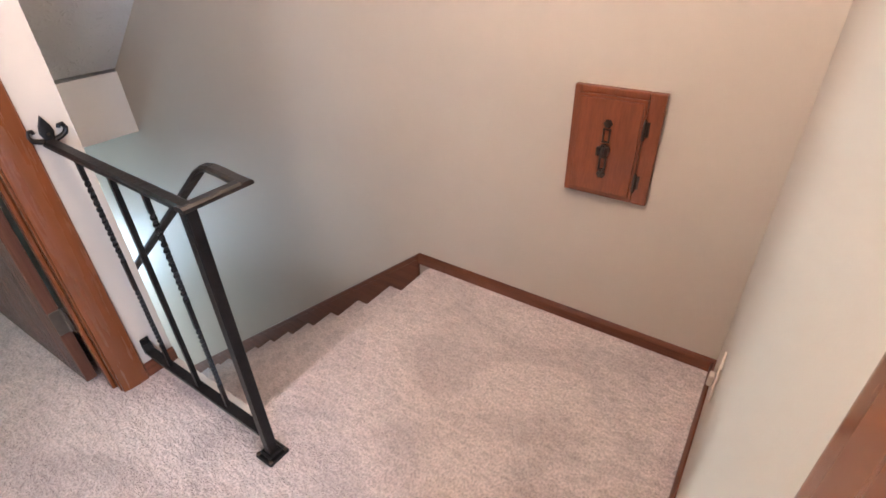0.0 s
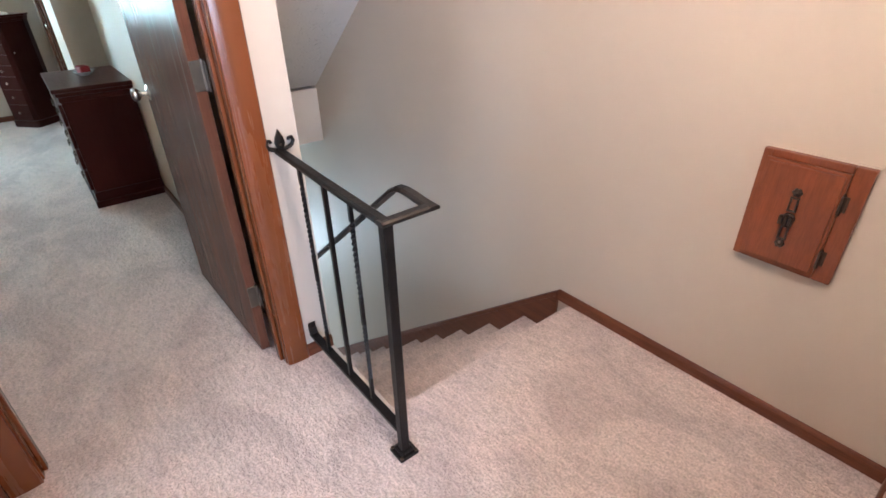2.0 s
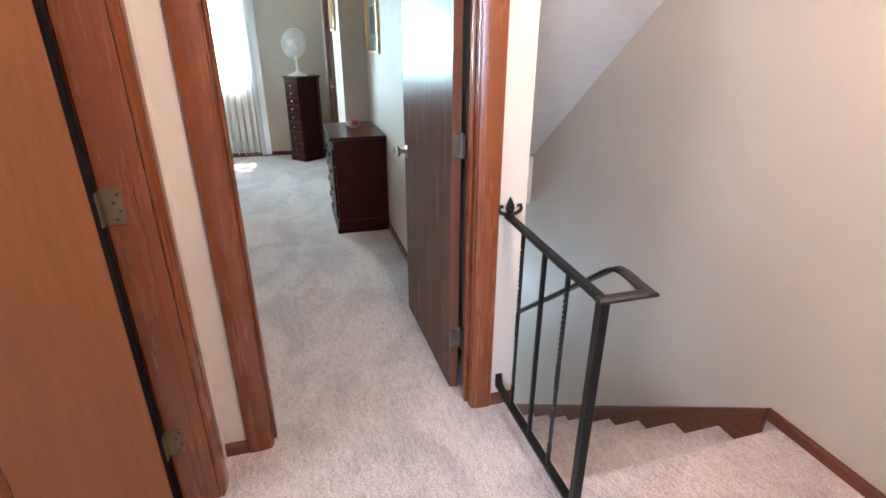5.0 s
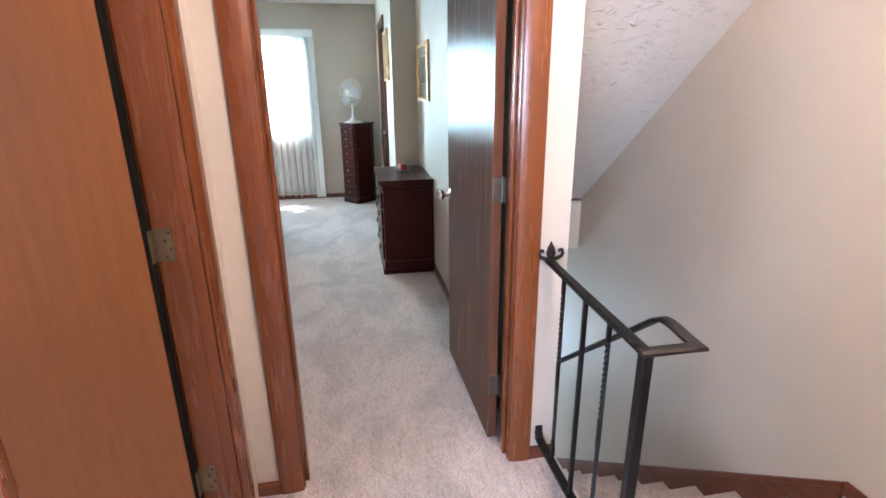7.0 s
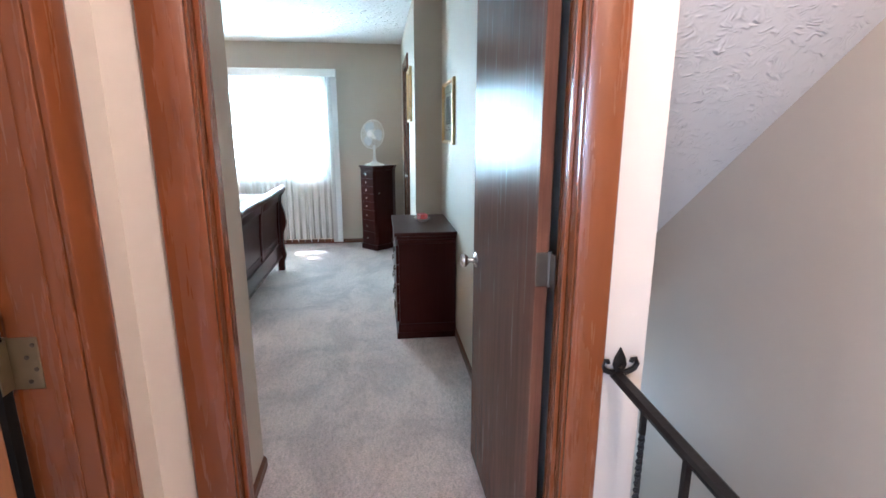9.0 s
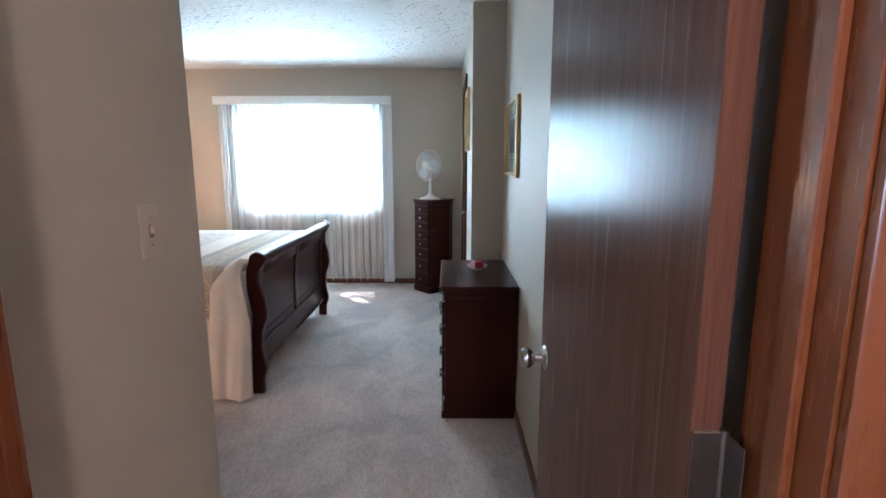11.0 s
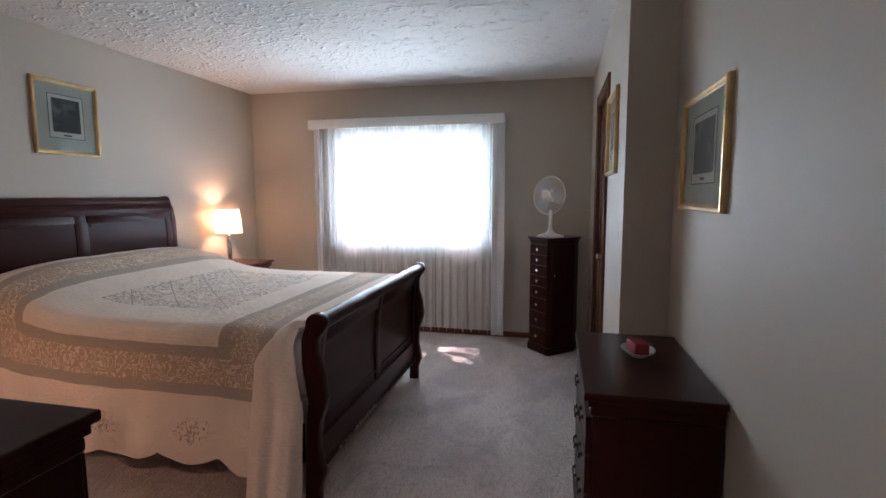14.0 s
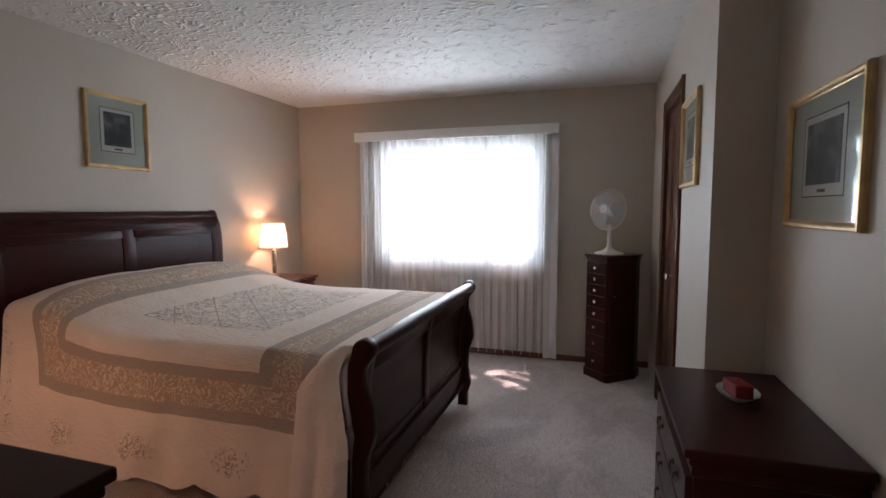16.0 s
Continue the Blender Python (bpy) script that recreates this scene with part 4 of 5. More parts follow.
def armoire():
    """A slim jewellery cabinet set across the corner; front to -y."""
    a = thing("jewelry_cabinet", "slim dark cherry jewellery cabinet with small drawers", "cabinet", pose(-6.565, -0.075, 0, 0, 0, 41))
    w, d, h = 0.285, 0.385, 1.020
    out = [(0.0, 0.02), (0.02, 0.0), (w - 0.02, 0.0), (w, 0.02), (w, d - 0.09), (w - 0.05, d), (0.05, d), (0.0, d - 0.09)]

    def prism_z(k, z0, z1):
        cx, cy = w / 2, d / 2
        bm = bmesh.new()
        pts = [(cx + (x - cx) * (1 + 2 * k / w), cy + (y - cy) * (1 + 2 * k / d)) for x, y in out]
        lo = [bm.verts.new((x, y, z0)) for x, y in pts]
        hi = [bm.verts.new((x, y, z1)) for x, y in pts]
        n = len(pts)
        bm.faces.new(lo[::-1])
        bm.faces.new(hi)
        for i in range(n):
            bm.faces.new((lo[i], lo[(i + 1) % n], hi[(i + 1) % n], hi[i]))
        es = [e for e in bm.edges if abs(e.verts[0].co.z - e.verts[1].co.z) < 1e-6]
        bmesh.ops.bevel(bm, geom=es, offset=0.004, segments=2, affect="EDGES", profile=0.5)
        return bm

    part("body", prism_z(-0.008, 0.06, h - 0.04), CHERRY_Z, a)
    part("top", prism_z(0.010, h - 0.018, h), CHERRY, a)
    part("cornice", prism_z(0.0, h - 0.045, h - 0.0185), CHERRY, a)
    part("plinth", prism_z(0.004, 0.0, 0.065), CHERRY, a)
    zs = [0.075, 0.215, 0.350, 0.465, 0.560, 0.650, 0.735, 0.820, 0.905]
    zs = [0.075 + (z - 0.075) * (h - 0.135) / 0.83 for z in zs]
    for z0, z1 in zip(zs, zs[1:]):
        dr = part("drawer", B(0.028, w - 0.028, 0.000, 0.012, z0 + 0.0012, z1 - 0.0012, 0.0012, 1), CHERRY, a)
        part("knob", moved(bm_lathe([(0.007, 0), (0.005, 0.006), (0.011, 0.012), (0.012, 0.018), (0.005, 0.023)], 12), pose(w / 2, 0.0, (z0 + z1) / 2, 90)), NICKEL, dr, "small bright knob", True)
    door = part("side_door", B(w - 0.012, w - 0.002, 0.035, d - 0.105, 0.075, h - 0.06, 0.003, 2), CHERRY_Z, a)
    part("knob", moved(bm_lathe([(0.005, 0), (0.004, 0.006), (0.008, 0.014), (0.004, 0.018)], 12), pose(w - 0.002, 0.055, 0.70, 0, 90)), NICKEL, door, smooth=True)
    door2 = part("side_door", B(0.002, 0.012, 0.035, d - 0.105, 0.075, h - 0.06, 0.003, 2), CHERRY_Z, a)
    part("knob", moved(bm_lathe([(0.005, 0), (0.004, 0.006), (0.008, 0.014), (0.004, 0.018)], 12), pose(0.002, 0.055, 0.70, 0, -90)), NICKEL, door2, smooth=True)
    return a


armoire()


def fan():
    f = thing("desk_fan", "white plastic oscillating desk fan at rest", "fan", pose(-6.57, 0.115, 1.020, 0, 0, 54))
    part("base", bm_lathe([(0.115, 0), (0.118, 0.006), (0.105, 0.014), (0.060, 0.026), (0.034, 0.040), (0.026, 0.055)], 32), WHITE, f, smooth=True)
    part("stem", bm_lathe([(0.022, 0.05), (0.015, 0.09), (0.014, 0.22), (0.018, 0.235)], 16), WHITE, f, smooth=True)
    part("button_panel", B(-0.02, 0.02, -0.085, -0.06, 0.016, 0.028, 0.003), WHITE, f)
    hz = 0.362
    face = pose(0, -0.02, hz, 84, 0, 0)        # local z of the head points to -y
    part("motor", moved(bm_lathe([(0.020, -0.11), (0.042, -0.10), (0.050, -0.06), (0.046, -0.02), (0.02, -0.005)], 20), face), WHITE, f, smooth=True)
    R = 0.166
    wires = []
    for i in range(56):
        an = 2 * math.pi * i / 56
        c, s = math.cos(an), math.sin(an)
        pts = [(0.030 * c, 0.030 * s, 0.062), (0.09 * c, 0.09 * s, 0.058), (0.150 * c, 0.150 * s, 0.038), (R * c, R * s, 0.008), (0.148 * c, 0.148 * s, -0.028), (0.05 * c, 0.05 * s, -0.040)]
        wires.append(bm_sweep(pts, ring_section(0.0014, 4)))
    cage = part("guard", moved(join(*wires), face), WHITE, f, "fine white wire guard")
    rim = [(R * math.cos(2 * math.pi * i / 40), R * math.sin(2 * math.pi * i / 40), 0.008) for i in range(40)]
    part("guard_rim", moved(bm_sweep(rim, ring_section(0.0035, 6), closed=True), face), WHITE, cage, smooth=True)
    part("guard_badge", moved(bm_lathe([(0.040, 0.056), (0.042, 0.060), (0.036, 0.067), (0.010, 0.070)], 24), face), WHITE, cage, "round white guard cap", True)
    m, n, l, p = material("pale clear blade plastic")
    p.inputs["Base Color"].default_value = (0.74, 0.80, 0.84, 1)
    p.inputs["Roughness"].default_value = 0.2
    p.inputs["Alpha"].default_value = 0.7
    hub = part("hub", moved(bm_lathe([(0.026, 0.0), (0.026, 0.03), (0.018, 0.042)], 18), face), WHITE, f, smooth=True)
    for k in range(3):
        bm = bmesh.new()
        rows = []
        for i in range(7):
            q = i / 6
            r = 0.024 + 0.122 * q
            half = 0.42 + 0.30 * math.sin(math.pi * min(1, q * 1.05))
            rows.append([bm.verts.new((r * math.cos(half * u - 0.1 * q), r * math.sin(half * u - 0.1 * q), 0.016 + 0.016 * u * (1 - 0.4 * q))) for u in (-1, -0.5, 0, 0.5, 1)])
        for a, b in zip(rows, rows[1:]):
            for i in range(4):
                bm.faces.new((a[i], a[i + 1], b[i + 1], b[i]))
        bmesh.ops.solidify(bm, geom=bm.faces[:], thickness=0.002)
        part("blade", moved(bm, face @ pose(0, 0, 0, 0, 0, 120 * k)), m, hub, smooth=True)
    return f


fan()


def framed_print(label, m, w, h, title=False):
    """A framed print on a wall; local x across, front to -y."""
    f = thing("framed_print", label, "picture", m, group="gilt framed prints")
    fw, t = 0.026, 0.022
    prof = [(0, 0), (0, -t * 0.6), (0.004, -t * 0.95), (0.012, -t), (0.019, -t * 0.8), (0.023, -t * 0.45), (fw, -t * 0.40), (fw, 0)]
    bm = bmesh.new()
    corners = [(0, 0, 1, 1), (w, 0, -1, 1), (w, h, -1, -1), (0, h, 1, -1)]
    rings = [[bm.verts.new((cx + sx * a, y - 0.001, cz + sz * a)) for a, y in prof] for cx, cz, sx, sz in corners]
    for k in range(4):
        a, b = rings[k], rings[(k + 1) % 4]
        for i in range(len(prof) - 1):
            bm.faces.new((a[i], a[i + 1], b[i + 1], b[i]))
    bmesh.ops.recalc_face_normals(bm, faces=bm.faces[:])
    part("frame", bm, GOLD, f)
    part("mat_board", B(fw - 0.004, w - fw + 0.004, -0.005, -0.001, fw - 0.004, h - fw + 0.004), MAT_BOARD, f)
    bx, bz0, bz1 = w * 0.24, h * 0.235, h * 0.195
    lw = 0.004
    line = join(B(bx - lw, bx, -0.0062, -0.0052, bz0, h - bz1), B(w - bx, w - bx + lw, -0.0062, -0.0052, bz0, h - bz1), B(bx - lw, w - bx + lw, -0.0062, -0.0052, h - bz1, h - bz1 + lw), B(bx - lw, w - bx + lw, -0.0062, -0.0052, bz0 - lw, bz0))
    part("mat_line", line, INK, f)
    part("inner_mat", B(bx, w - bx, -0.0060, -0.0052, bz0, h - bz1), MAT_LINE, f)
    q = 0.022
    part("picture", B(bx + q, w - bx - q, -0.0075, -0.0062, bz0 + q * 1.6, h - bz1 - q), ART, f, "dark landscape print")
    part("caption", B(w / 2 - 0.028, w / 2 + 0.028, -0.0070, -0.0062, bz0 + q * 0.5, bz0 + q * 0.95), INK, f)
    gm = bmesh.new()
    gm.faces.new([gm.verts.new((x, -0.0085, z)) for x, z in ((fw - 0.004, fw - 0.004), (w - fw + 0.004, fw - 0.004), (w - fw + 0.004, h - fw + 0.004), (fw - 0.004, h - fw + 0.004))])
    g = part("glass", gm, GLASS, f)
    g.visible_shadow = False
    return f


framed_print("gilt framed dark print on the wall above the dresser", pose(-4.392, BED_R - 0.006, 1.328), 0.560, 0.441)
framed_print("gilt framed dark print beside the closet doors", pose(-5.32, CLOSET_Y, 1.50), 0.46, 0.455)
framed_print("gilt framed dark print above the bed", pose(-4.579, HEAD_Y, 1.655, 0, 0, 180), 0.453, 0.477)

# ---------------------------------------------------------------- bed
BX0, BX1 = -5.655, -3.985          # the bed's two sides
FY = -0.873                        # footboard's outer foot line
MAT_Z = 0.795


def along(table, k):
    """Smoothly eased value at k of a table of (k, value)."""
    for (a, u), (b, v) in zip(table, table[1:]):
        if k <= b:
            q = max(0.0, (k - a) / (b - a))
            q = q * q * (3 - 2 * q) * 0.6 + q * 0.4
            return u + (v - u) * q
    return table[-1][1]


# how far the panel leans out with its height (0 at its foot, 1 under the roll)
FOOT_CURVE = [(0, 0.0), (0.55, 0.004), (0.78, 0.014), (0.9, 0.028), (1.0, 0.047)]
HEAD_CURVE = [(0, 0.020), (0.55, 0.008), (0.80, 0.0), (0.90, 0.010), (0.96, 0.026), (1.0, 0.045)]


def sleigh_profile(y0, z0, z1, curve, thick, sgn):
    """Side outline (y, z) of a sleigh panel that curls over along its curve towards sgn."""
    front, back = [], []
    for i in range(25):
        k = i / 24
        z = z0 + (z1 - z0) * k
        off = along(curve, k)
        front.append((y0 + sgn * off, z))
        back.append((y0 + sgn * (off - thick), z))
    return front + back[::-1]


def sleigh_band(y0, z0, z1, curve, za, zb, proud, sgn):
    """A strip that follows the sleigh curve between two heights and stands proud of it."""
    f, b = [], []
    for i in range(13):
        z = za + (zb - za) * i / 12
        off = along(curve, (z - z0) / (z1 - z0))
        f.append((y0 + sgn * off + proud, z))
        b.append((y0 + sgn * off - 0.004 * (1 if proud > 0 else -1), z))
    return f + b[::-1]


def panel_x(outline_yz, x0, x1, bevel=0.0):
    """A (y, z) outline pulled along x."""
    bm = bm_prism([(y, z) for y, z in outline_yz], 0, x1 - x0, bevel)
    for v in bm.verts:
        v.co = Vector((x0 + v.co.y, v.co.x, v.co.z))
    bmesh.ops.recalc_face_normals(bm, faces=bm.faces[:])
    return bm


# the S-shaped foot post: its two edges by height
POST_IN = [(0, -0.030), (0.42, -0.014), (0.50, -0.008), (0.556, 0.000), (0.62, -0.010), (0.755, -0.026), (0.87, -0.025), (0.945, -0.004)]
POST_OUT = [(0, 0.036), (0.09, 0.036), (0.185, 0.061), (0.25, 0.049), (0.32, 0.040), (0.42, 0.044), (0.57, 0.082), (0.66, 0.074), (0.80, 0.042), (0.86, 0.046), (0.945, 0.092)]
# the head post curls back to the wall at its top
HEAD_POST_FRONT = [(0, -0.022), (0.45, -0.030), (0.78, -0.034), (0.86, -0.030), (0.92, -0.016), (0.965, 0.010)]
HEAD_POST_BACK = [(0, 0.034), (0.5, 0.026), (0.78, 0.030), (0.88, 0.050), (0.965, 0.084)]


def post_outline(y0, top, inner, outer, sgn, k_top):
    n = 44
    f = [(y0 + sgn * along(outer, k_top * i / n), top * k_top * i / n) for i in range(n + 1)]
    b = [(y0 + sgn * along(inner, k_top * i / n), top * k_top * i / n) for i in range(n + 1)]
    cy, r = (f[-1][0] + b[-1][0]) / 2, abs(f[-1][0] - b[-1][0]) / 2
    up = top * (1 - k_top)
    c = [(cy + sgn * r * math.cos(math.radians(a)), top * k_top + up * math.sin(math.radians(a))) for a in range(12, 180, 12)]
    return f + c + b[::-1]


def bed():
    b = thing("sleigh_bed", "dark cherry queen sleigh bed, made up", "bed", pose(0, 0, 0))
    # footboard
    top = 0.835
    fb = part("footboard", panel_x(sleigh_profile(FY, 0.16, top, FOOT_CURVE, 0.026, 1), BX0 + 0.05, BX1 - 0.05), CHERRY, b, smooth=True)
    cap = [(BX0 + 0.045, FY + 0.050, top + 0.010), (BX1 - 0.045, FY + 0.050, top + 0.010)]
    part("top_roll", bm_sweep(cap, ring_section(0.036, 20)), CHERRY, fb, "glossy rounded top rail", True)
    mid = (BX0 + BX1) / 2
    for x0, x1 in ((BX0 + 0.05, BX0 + 0.12), (mid - 0.035, mid + 0.035), (BX1 - 0.12, BX1 - 0.05)):
        part("stile", panel_x(sleigh_band(FY, 0.16, top, FOOT_CURVE, 0.30, top - 0.02, 0.011, 1), x0, x1, 0.003), CHERRY_Z, fb, smooth=True)
    for x0, x1 in ((BX0 + 0.12, mid - 0.035), (mid + 0.035, BX1 - 0.12)):
        part("rail", panel_x(sleigh_band(FY, 0.16, top, FOOT_CURVE, top - 0.10, top - 0.02, 0.010, 1), x0, x1, 0.003), CHERRY, fb, smooth=True)
        part("panel_bead", panel_x(sleigh_band(FY, 0.16, top, FOOT_CURVE, 0.345, 0.360, 0.006, 1), x0, x1), CHERRY, fb)
    part("lower_rail", B(BX0 + 0.05, BX1 - 0.05, FY - 0.028, FY + 0.010, 0.15, 0.30, 0.004, 2), CHERRY, fb)
    part("bead", join(B(BX0 + 0.05, BX1 - 0.05, FY + 0.010, FY + 0.020, 0.290, 0.305, 0.003), B(BX0 + 0.05, BX1 - 0.05, FY + 0.010, FY + 0.022, 0.145, 0.165, 0.004)), CHERRY, fb)
    for x0, x1 in ((BX0, BX0 + 0.052), (BX1 - 0.052, BX1)):
        part("foot_post", panel_x(post_outline(FY, top + 0.055, POST_IN, POST_OUT, 1, 0.945), x0, x1, 0.006), CHERRY_Z, b, "S-curved sleigh post", True)
    rng = random.Random(3)
    # row of small pale pieces along the lower rail's bottom bead
    marks = [B(BX1 - 0.27 - 0.036 * q, BX1 - 0.27 - 0.036 * q + rng.uniform(0.008, 0.024), FY + 0.0222, FY + 0.0236, 0.150 + rng.uniform(0, 0.008), 0.150 + rng.uniform(0.012, 0.030), 0.0004) for q in range(15) if q not in (1, 4)]
    rail_marks = part("edge_marks", join(*marks), plain("pale tan", (0.36, 0.31, 0.27), 0.7, 0, 0.3), fb, "pale marks along the lower rail")
    tagged(rail_marks, kind="stuff")
    # headboard
    hy, ht = HEAD_Y + 0.090, 1.335
    HX0, HX1 = BX0 + 0.070, BX1 + 0.070
    hmid = (HX0 + HX1) / 2
    hb = part("headboard", panel_x(sleigh_profile(hy, 0.20, ht, HEAD_CURVE, 0.030, -1), HX0 + 0.05, HX1 - 0.05), CHERRY, b, smooth=True)
    part("top_roll", bm_sweep([(HX0 + 0.045, hy - 0.045, ht + 0.004), (HX1 - 0.045, hy - 0.045, ht + 0.004)], ring_section(0.040, 20)), CHERRY, hb, "glossy rounded top rail", True)
    for x0, x1 in ((HX0 + 0.05, HX0 + 0.11), (hmid - 0.045, hmid + 0.045), (HX1 - 0.11, HX1 - 0.05)):
        part("stile", panel_x(sleigh_band(hy, 0.20, ht, HEAD_CURVE, 0.20, ht - 0.075, 0.036, -1), x0, x1, 0.003), CHERRY_Z, hb, smooth=True)
    part("upper_rail", panel_x(sleigh_band(hy, 0.20, ht, HEAD_CURVE, ht - 0.075, ht - 0.015, 0.044, -1), HX0 + 0.05, HX1 - 0.05, 0.003), CHERRY, hb, smooth=True)
    for x0, x1 in ((HX0 + 0.11, hmid - 0.045), (hmid + 0.045, HX1 - 0.11)):
        part("rail", panel_x(sleigh_band(hy, 0.20, ht, HEAD_CURVE, ht - 0.125, ht - 0.080, 0.040, -1), x0, x1, 0.003), CHERRY, hb, smooth=True)
        part("panel_bead", panel_x(sleigh_band(hy, 0.20, ht, HEAD_CURVE, ht - 0.150, ht - 0.138, 0.036, -1), x0 + 0.02, x1 - 0.02), CHERRY, hb)
    for x0, x1 in ((HX0, HX0 + 0.055), (HX1 - 0.055, HX1)):
        part("head_post", panel_x(post_outline(hy, ht + 0.050, HEAD_POST_FRONT, HEAD_POST_BACK, -1, 0.965), x0, x1, 0.006), CHERRY_Z, b, "S-curved sleigh post", True)
    for x0, x1 in ((BX0 + 0.012, BX0 + 0.04), (BX1 - 0.04, BX1 - 0.012)):
        part("side_rail", B(x0, x1, hy + 0.03, FY - 0.04, 0.20, 0.38, 0.004, 2), CHERRY, b)
    return b


bed()
mattress = thing("mattress", "queen mattress and box spring under the quilt", "mattress", pose(0, 0, 0))
part("box_spring", B(BX0 + 0.05, BX1 - 0.05, HEAD_Y + 0.20, FY - 0.05, 0.24, 0.48, 0.02, 2), WHITE, mattress)
part("mattress_core", B(BX0 + 0.04, BX1 - 0.04, HEAD_Y + 0.20, FY - 0.05, 0.48, 0.765, 0.04, 3), WHITE, mattress)


def quilt_material():
    """Ivory quilt: bands by the cloth's own measure (u across, v along, in metres from the middle)."""
    m, n, l, p = material("ivory quilted cotton")
    uv = n.new("ShaderNodeUVMap")
    uv.uv_map = "cloth"
    sep = n.new("ShaderNodeSeparateXYZ")
    l.new(uv.outputs[0], sep.inputs[0])

    def calc(op, a, b=None):
        k = n.new("ShaderNodeMath")
        k.operation = op
        for i, v in enumerate((a, b)):
            if v is None:
                continue
            if isinstance(v, (int, float)):
                k.inputs[i].default_value = v
            else:
                l.new(v, k.inputs[i])
        return k.outputs[0]

    ux = calc("ABSOLUTE", calc("SUBTRACT", sep.outputs[0], 0.0))
    vy = calc("ABSOLUTE", sep.outputs[1])
    wob = tex_noise(n, l, 3.0, 2, coords="UV")
    wv = calc("MULTIPLY", calc("SUBTRACT", wob.outputs[0], 0.5), 0.02)
    du = calc("ADD", calc("SUBTRACT", ux, 0.890), wv)        # metres outside the white middle, across
    dv = calc("MULTIPLY", calc("ADD", calc("SUBTRACT", vy, 0.560), wv), 0.85)        # and along
    dist = calc("MAXIMUM", du, dv)

    def band(a, b):
        return calc("MULTIPLY", calc("GREATER_THAN", dist, a), calc("LESS_THAN", dist, b))

    taupe = calc("MAXIMUM", band(0.0, 0.050), band(0.170, 0.220))
    paisley = band(0.050, 0.170)
    centre = calc("MULTIPLY", calc("LESS_THAN", ux, 0.56), calc("LESS_THAN", vy, 0.38))
    sc = n.new("ShaderNodeVectorMath")
    sc.operation = "SCALE"
    sc.inputs[3].default_value = 1.0
    l.new(uv.outputs[0], sc.inputs[0])
    # scroll work: thin contour lines of a warped field
    swirl = n.new("ShaderNodeTexNoise")
    swirl.inputs["Scale"].default_value, swirl.inputs["Detail"].default_value, swirl.inputs["Distortion"].default_value = 14, 2.0, 1.6
    l.new(sc.outputs[0], swirl.inputs["Vector"])
    line = calc("LESS_THAN", calc("ABSOLUTE", calc("SUBTRACT", calc("FRACT", calc("MULTIPLY", swirl.outputs[0], 6.0)), 0.5)), 0.15)
    grainy = n.new("ShaderNodeTexNoise")
    grainy.inputs["Scale"].default_value, grainy.inputs["Detail"].default_value = 120, 2
    l.new(sc.outputs[0], grainy.inputs["Vector"])
    vine = n.new("ShaderNodeTexNoise")
    vine.inputs["Scale"].default_value, vine.inputs["Detail"].default_value, vine.inputs["Distortion"].default_value = 13, 2.0, 1.2
    l.new(sc.outputs[0], vine.inputs["Vector"])
    stem = calc("LESS_THAN", calc("ABSOLUTE", calc("SUBTRACT", calc("FRACT", calc("MULTIPLY", vine.outputs[0], 6.0)), 0.5)), 0.20)
    stem = calc("MULTIPLY", stem, calc("GREATER_THAN", grainy.outputs[0], 0.44))
    # diamond lattice of stitched lines in the middle
    la = calc("LESS_THAN", calc("ABSOLUTE", calc("SUBTRACT", calc("FRACT", calc("MULTIPLY", calc("ADD", sep.outputs[0], sep.outputs[1]), 3.4)), 0.5)), 0.017)
    lb = calc("LESS_THAN", calc("ABSOLUTE", calc("SUBTRACT", calc("FRACT", calc("MULTIPLY", calc("SUBTRACT", sep.outputs[0], sep.outputs[1]), 3.4)), 0.5)), 0.017)
    lattice = calc("MULTIPLY", calc("MAXIMUM", la, lb), calc("GREATER_THAN", grainy.outputs[0], 0.40))
    motif = calc("MULTIPLY", calc("MAXIMUM", stem, lattice), centre)
    # flower sprigs in a row along the hanging side
    pv = calc("DIVIDE", calc("SUBTRACT", calc("FRACT", calc("ADD", calc("MULTIPLY", sep.outputs[1], 1.93), 0.67)), 0.5), 0.24)
    pu = calc("DIVIDE", calc("SUBTRACT", dist, 0.380), 0.065)
    hang = calc("SUBTRACT", 1.0, calc("ADD", calc("MULTIPLY", pv, pv), calc("MULTIPLY", pu, pu)))
    sprig = n.new("ShaderNodeTexNoise")
    sprig.inputs["Scale"].default_value, sprig.inputs["Detail"].default_value, sprig.inputs["Distortion"].default_value = 18, 3.0, 1.0
    l.new(sc.outputs[0], sprig.inputs["Vector"])
    sp = calc("MULTIPLY", calc("LESS_THAN", calc("ABSOLUTE", calc("SUBTRACT", calc("FRACT", calc("MULTIPLY", sprig.outputs[0], 6.0)), 0.5)), calc("MULTIPLY", hang, 0.20)), calc("GREATER_THAN", grainy.outputs[0], 0.40))

    ivory, tan, tan2, grey, stitch = (0.78, 0.66, 0.56), (0.46, 0.335, 0.235), (0.68, 0.565, 0.45), (0.40, 0.318, 0.255), (0.20, 0.155, 0.125)
    soil = tex_noise(n, l, 5, 4, coords="UV")
    base = ramp(n, l, soil.outputs[0], [(0.3, scaled(ivory, 0.93)), (0.7, scaled(ivory, 1.04))])
    leafy = mixed(n, l, line, tan, tan2)
    gt = mixed(n, l, grainy.outputs[0], scaled(grey, 0.8), scaled(grey, 1.25))
    x = mixed(n, l, paisley, base.outputs[0], leafy)
    x = mixed(n, l, taupe, x, gt)
    x = mixed(n, l, calc("MULTIPLY", motif, 0.8), x, stitch)
    x = mixed(n, l, calc("MULTIPLY", sp, 0.75), x, stitch)
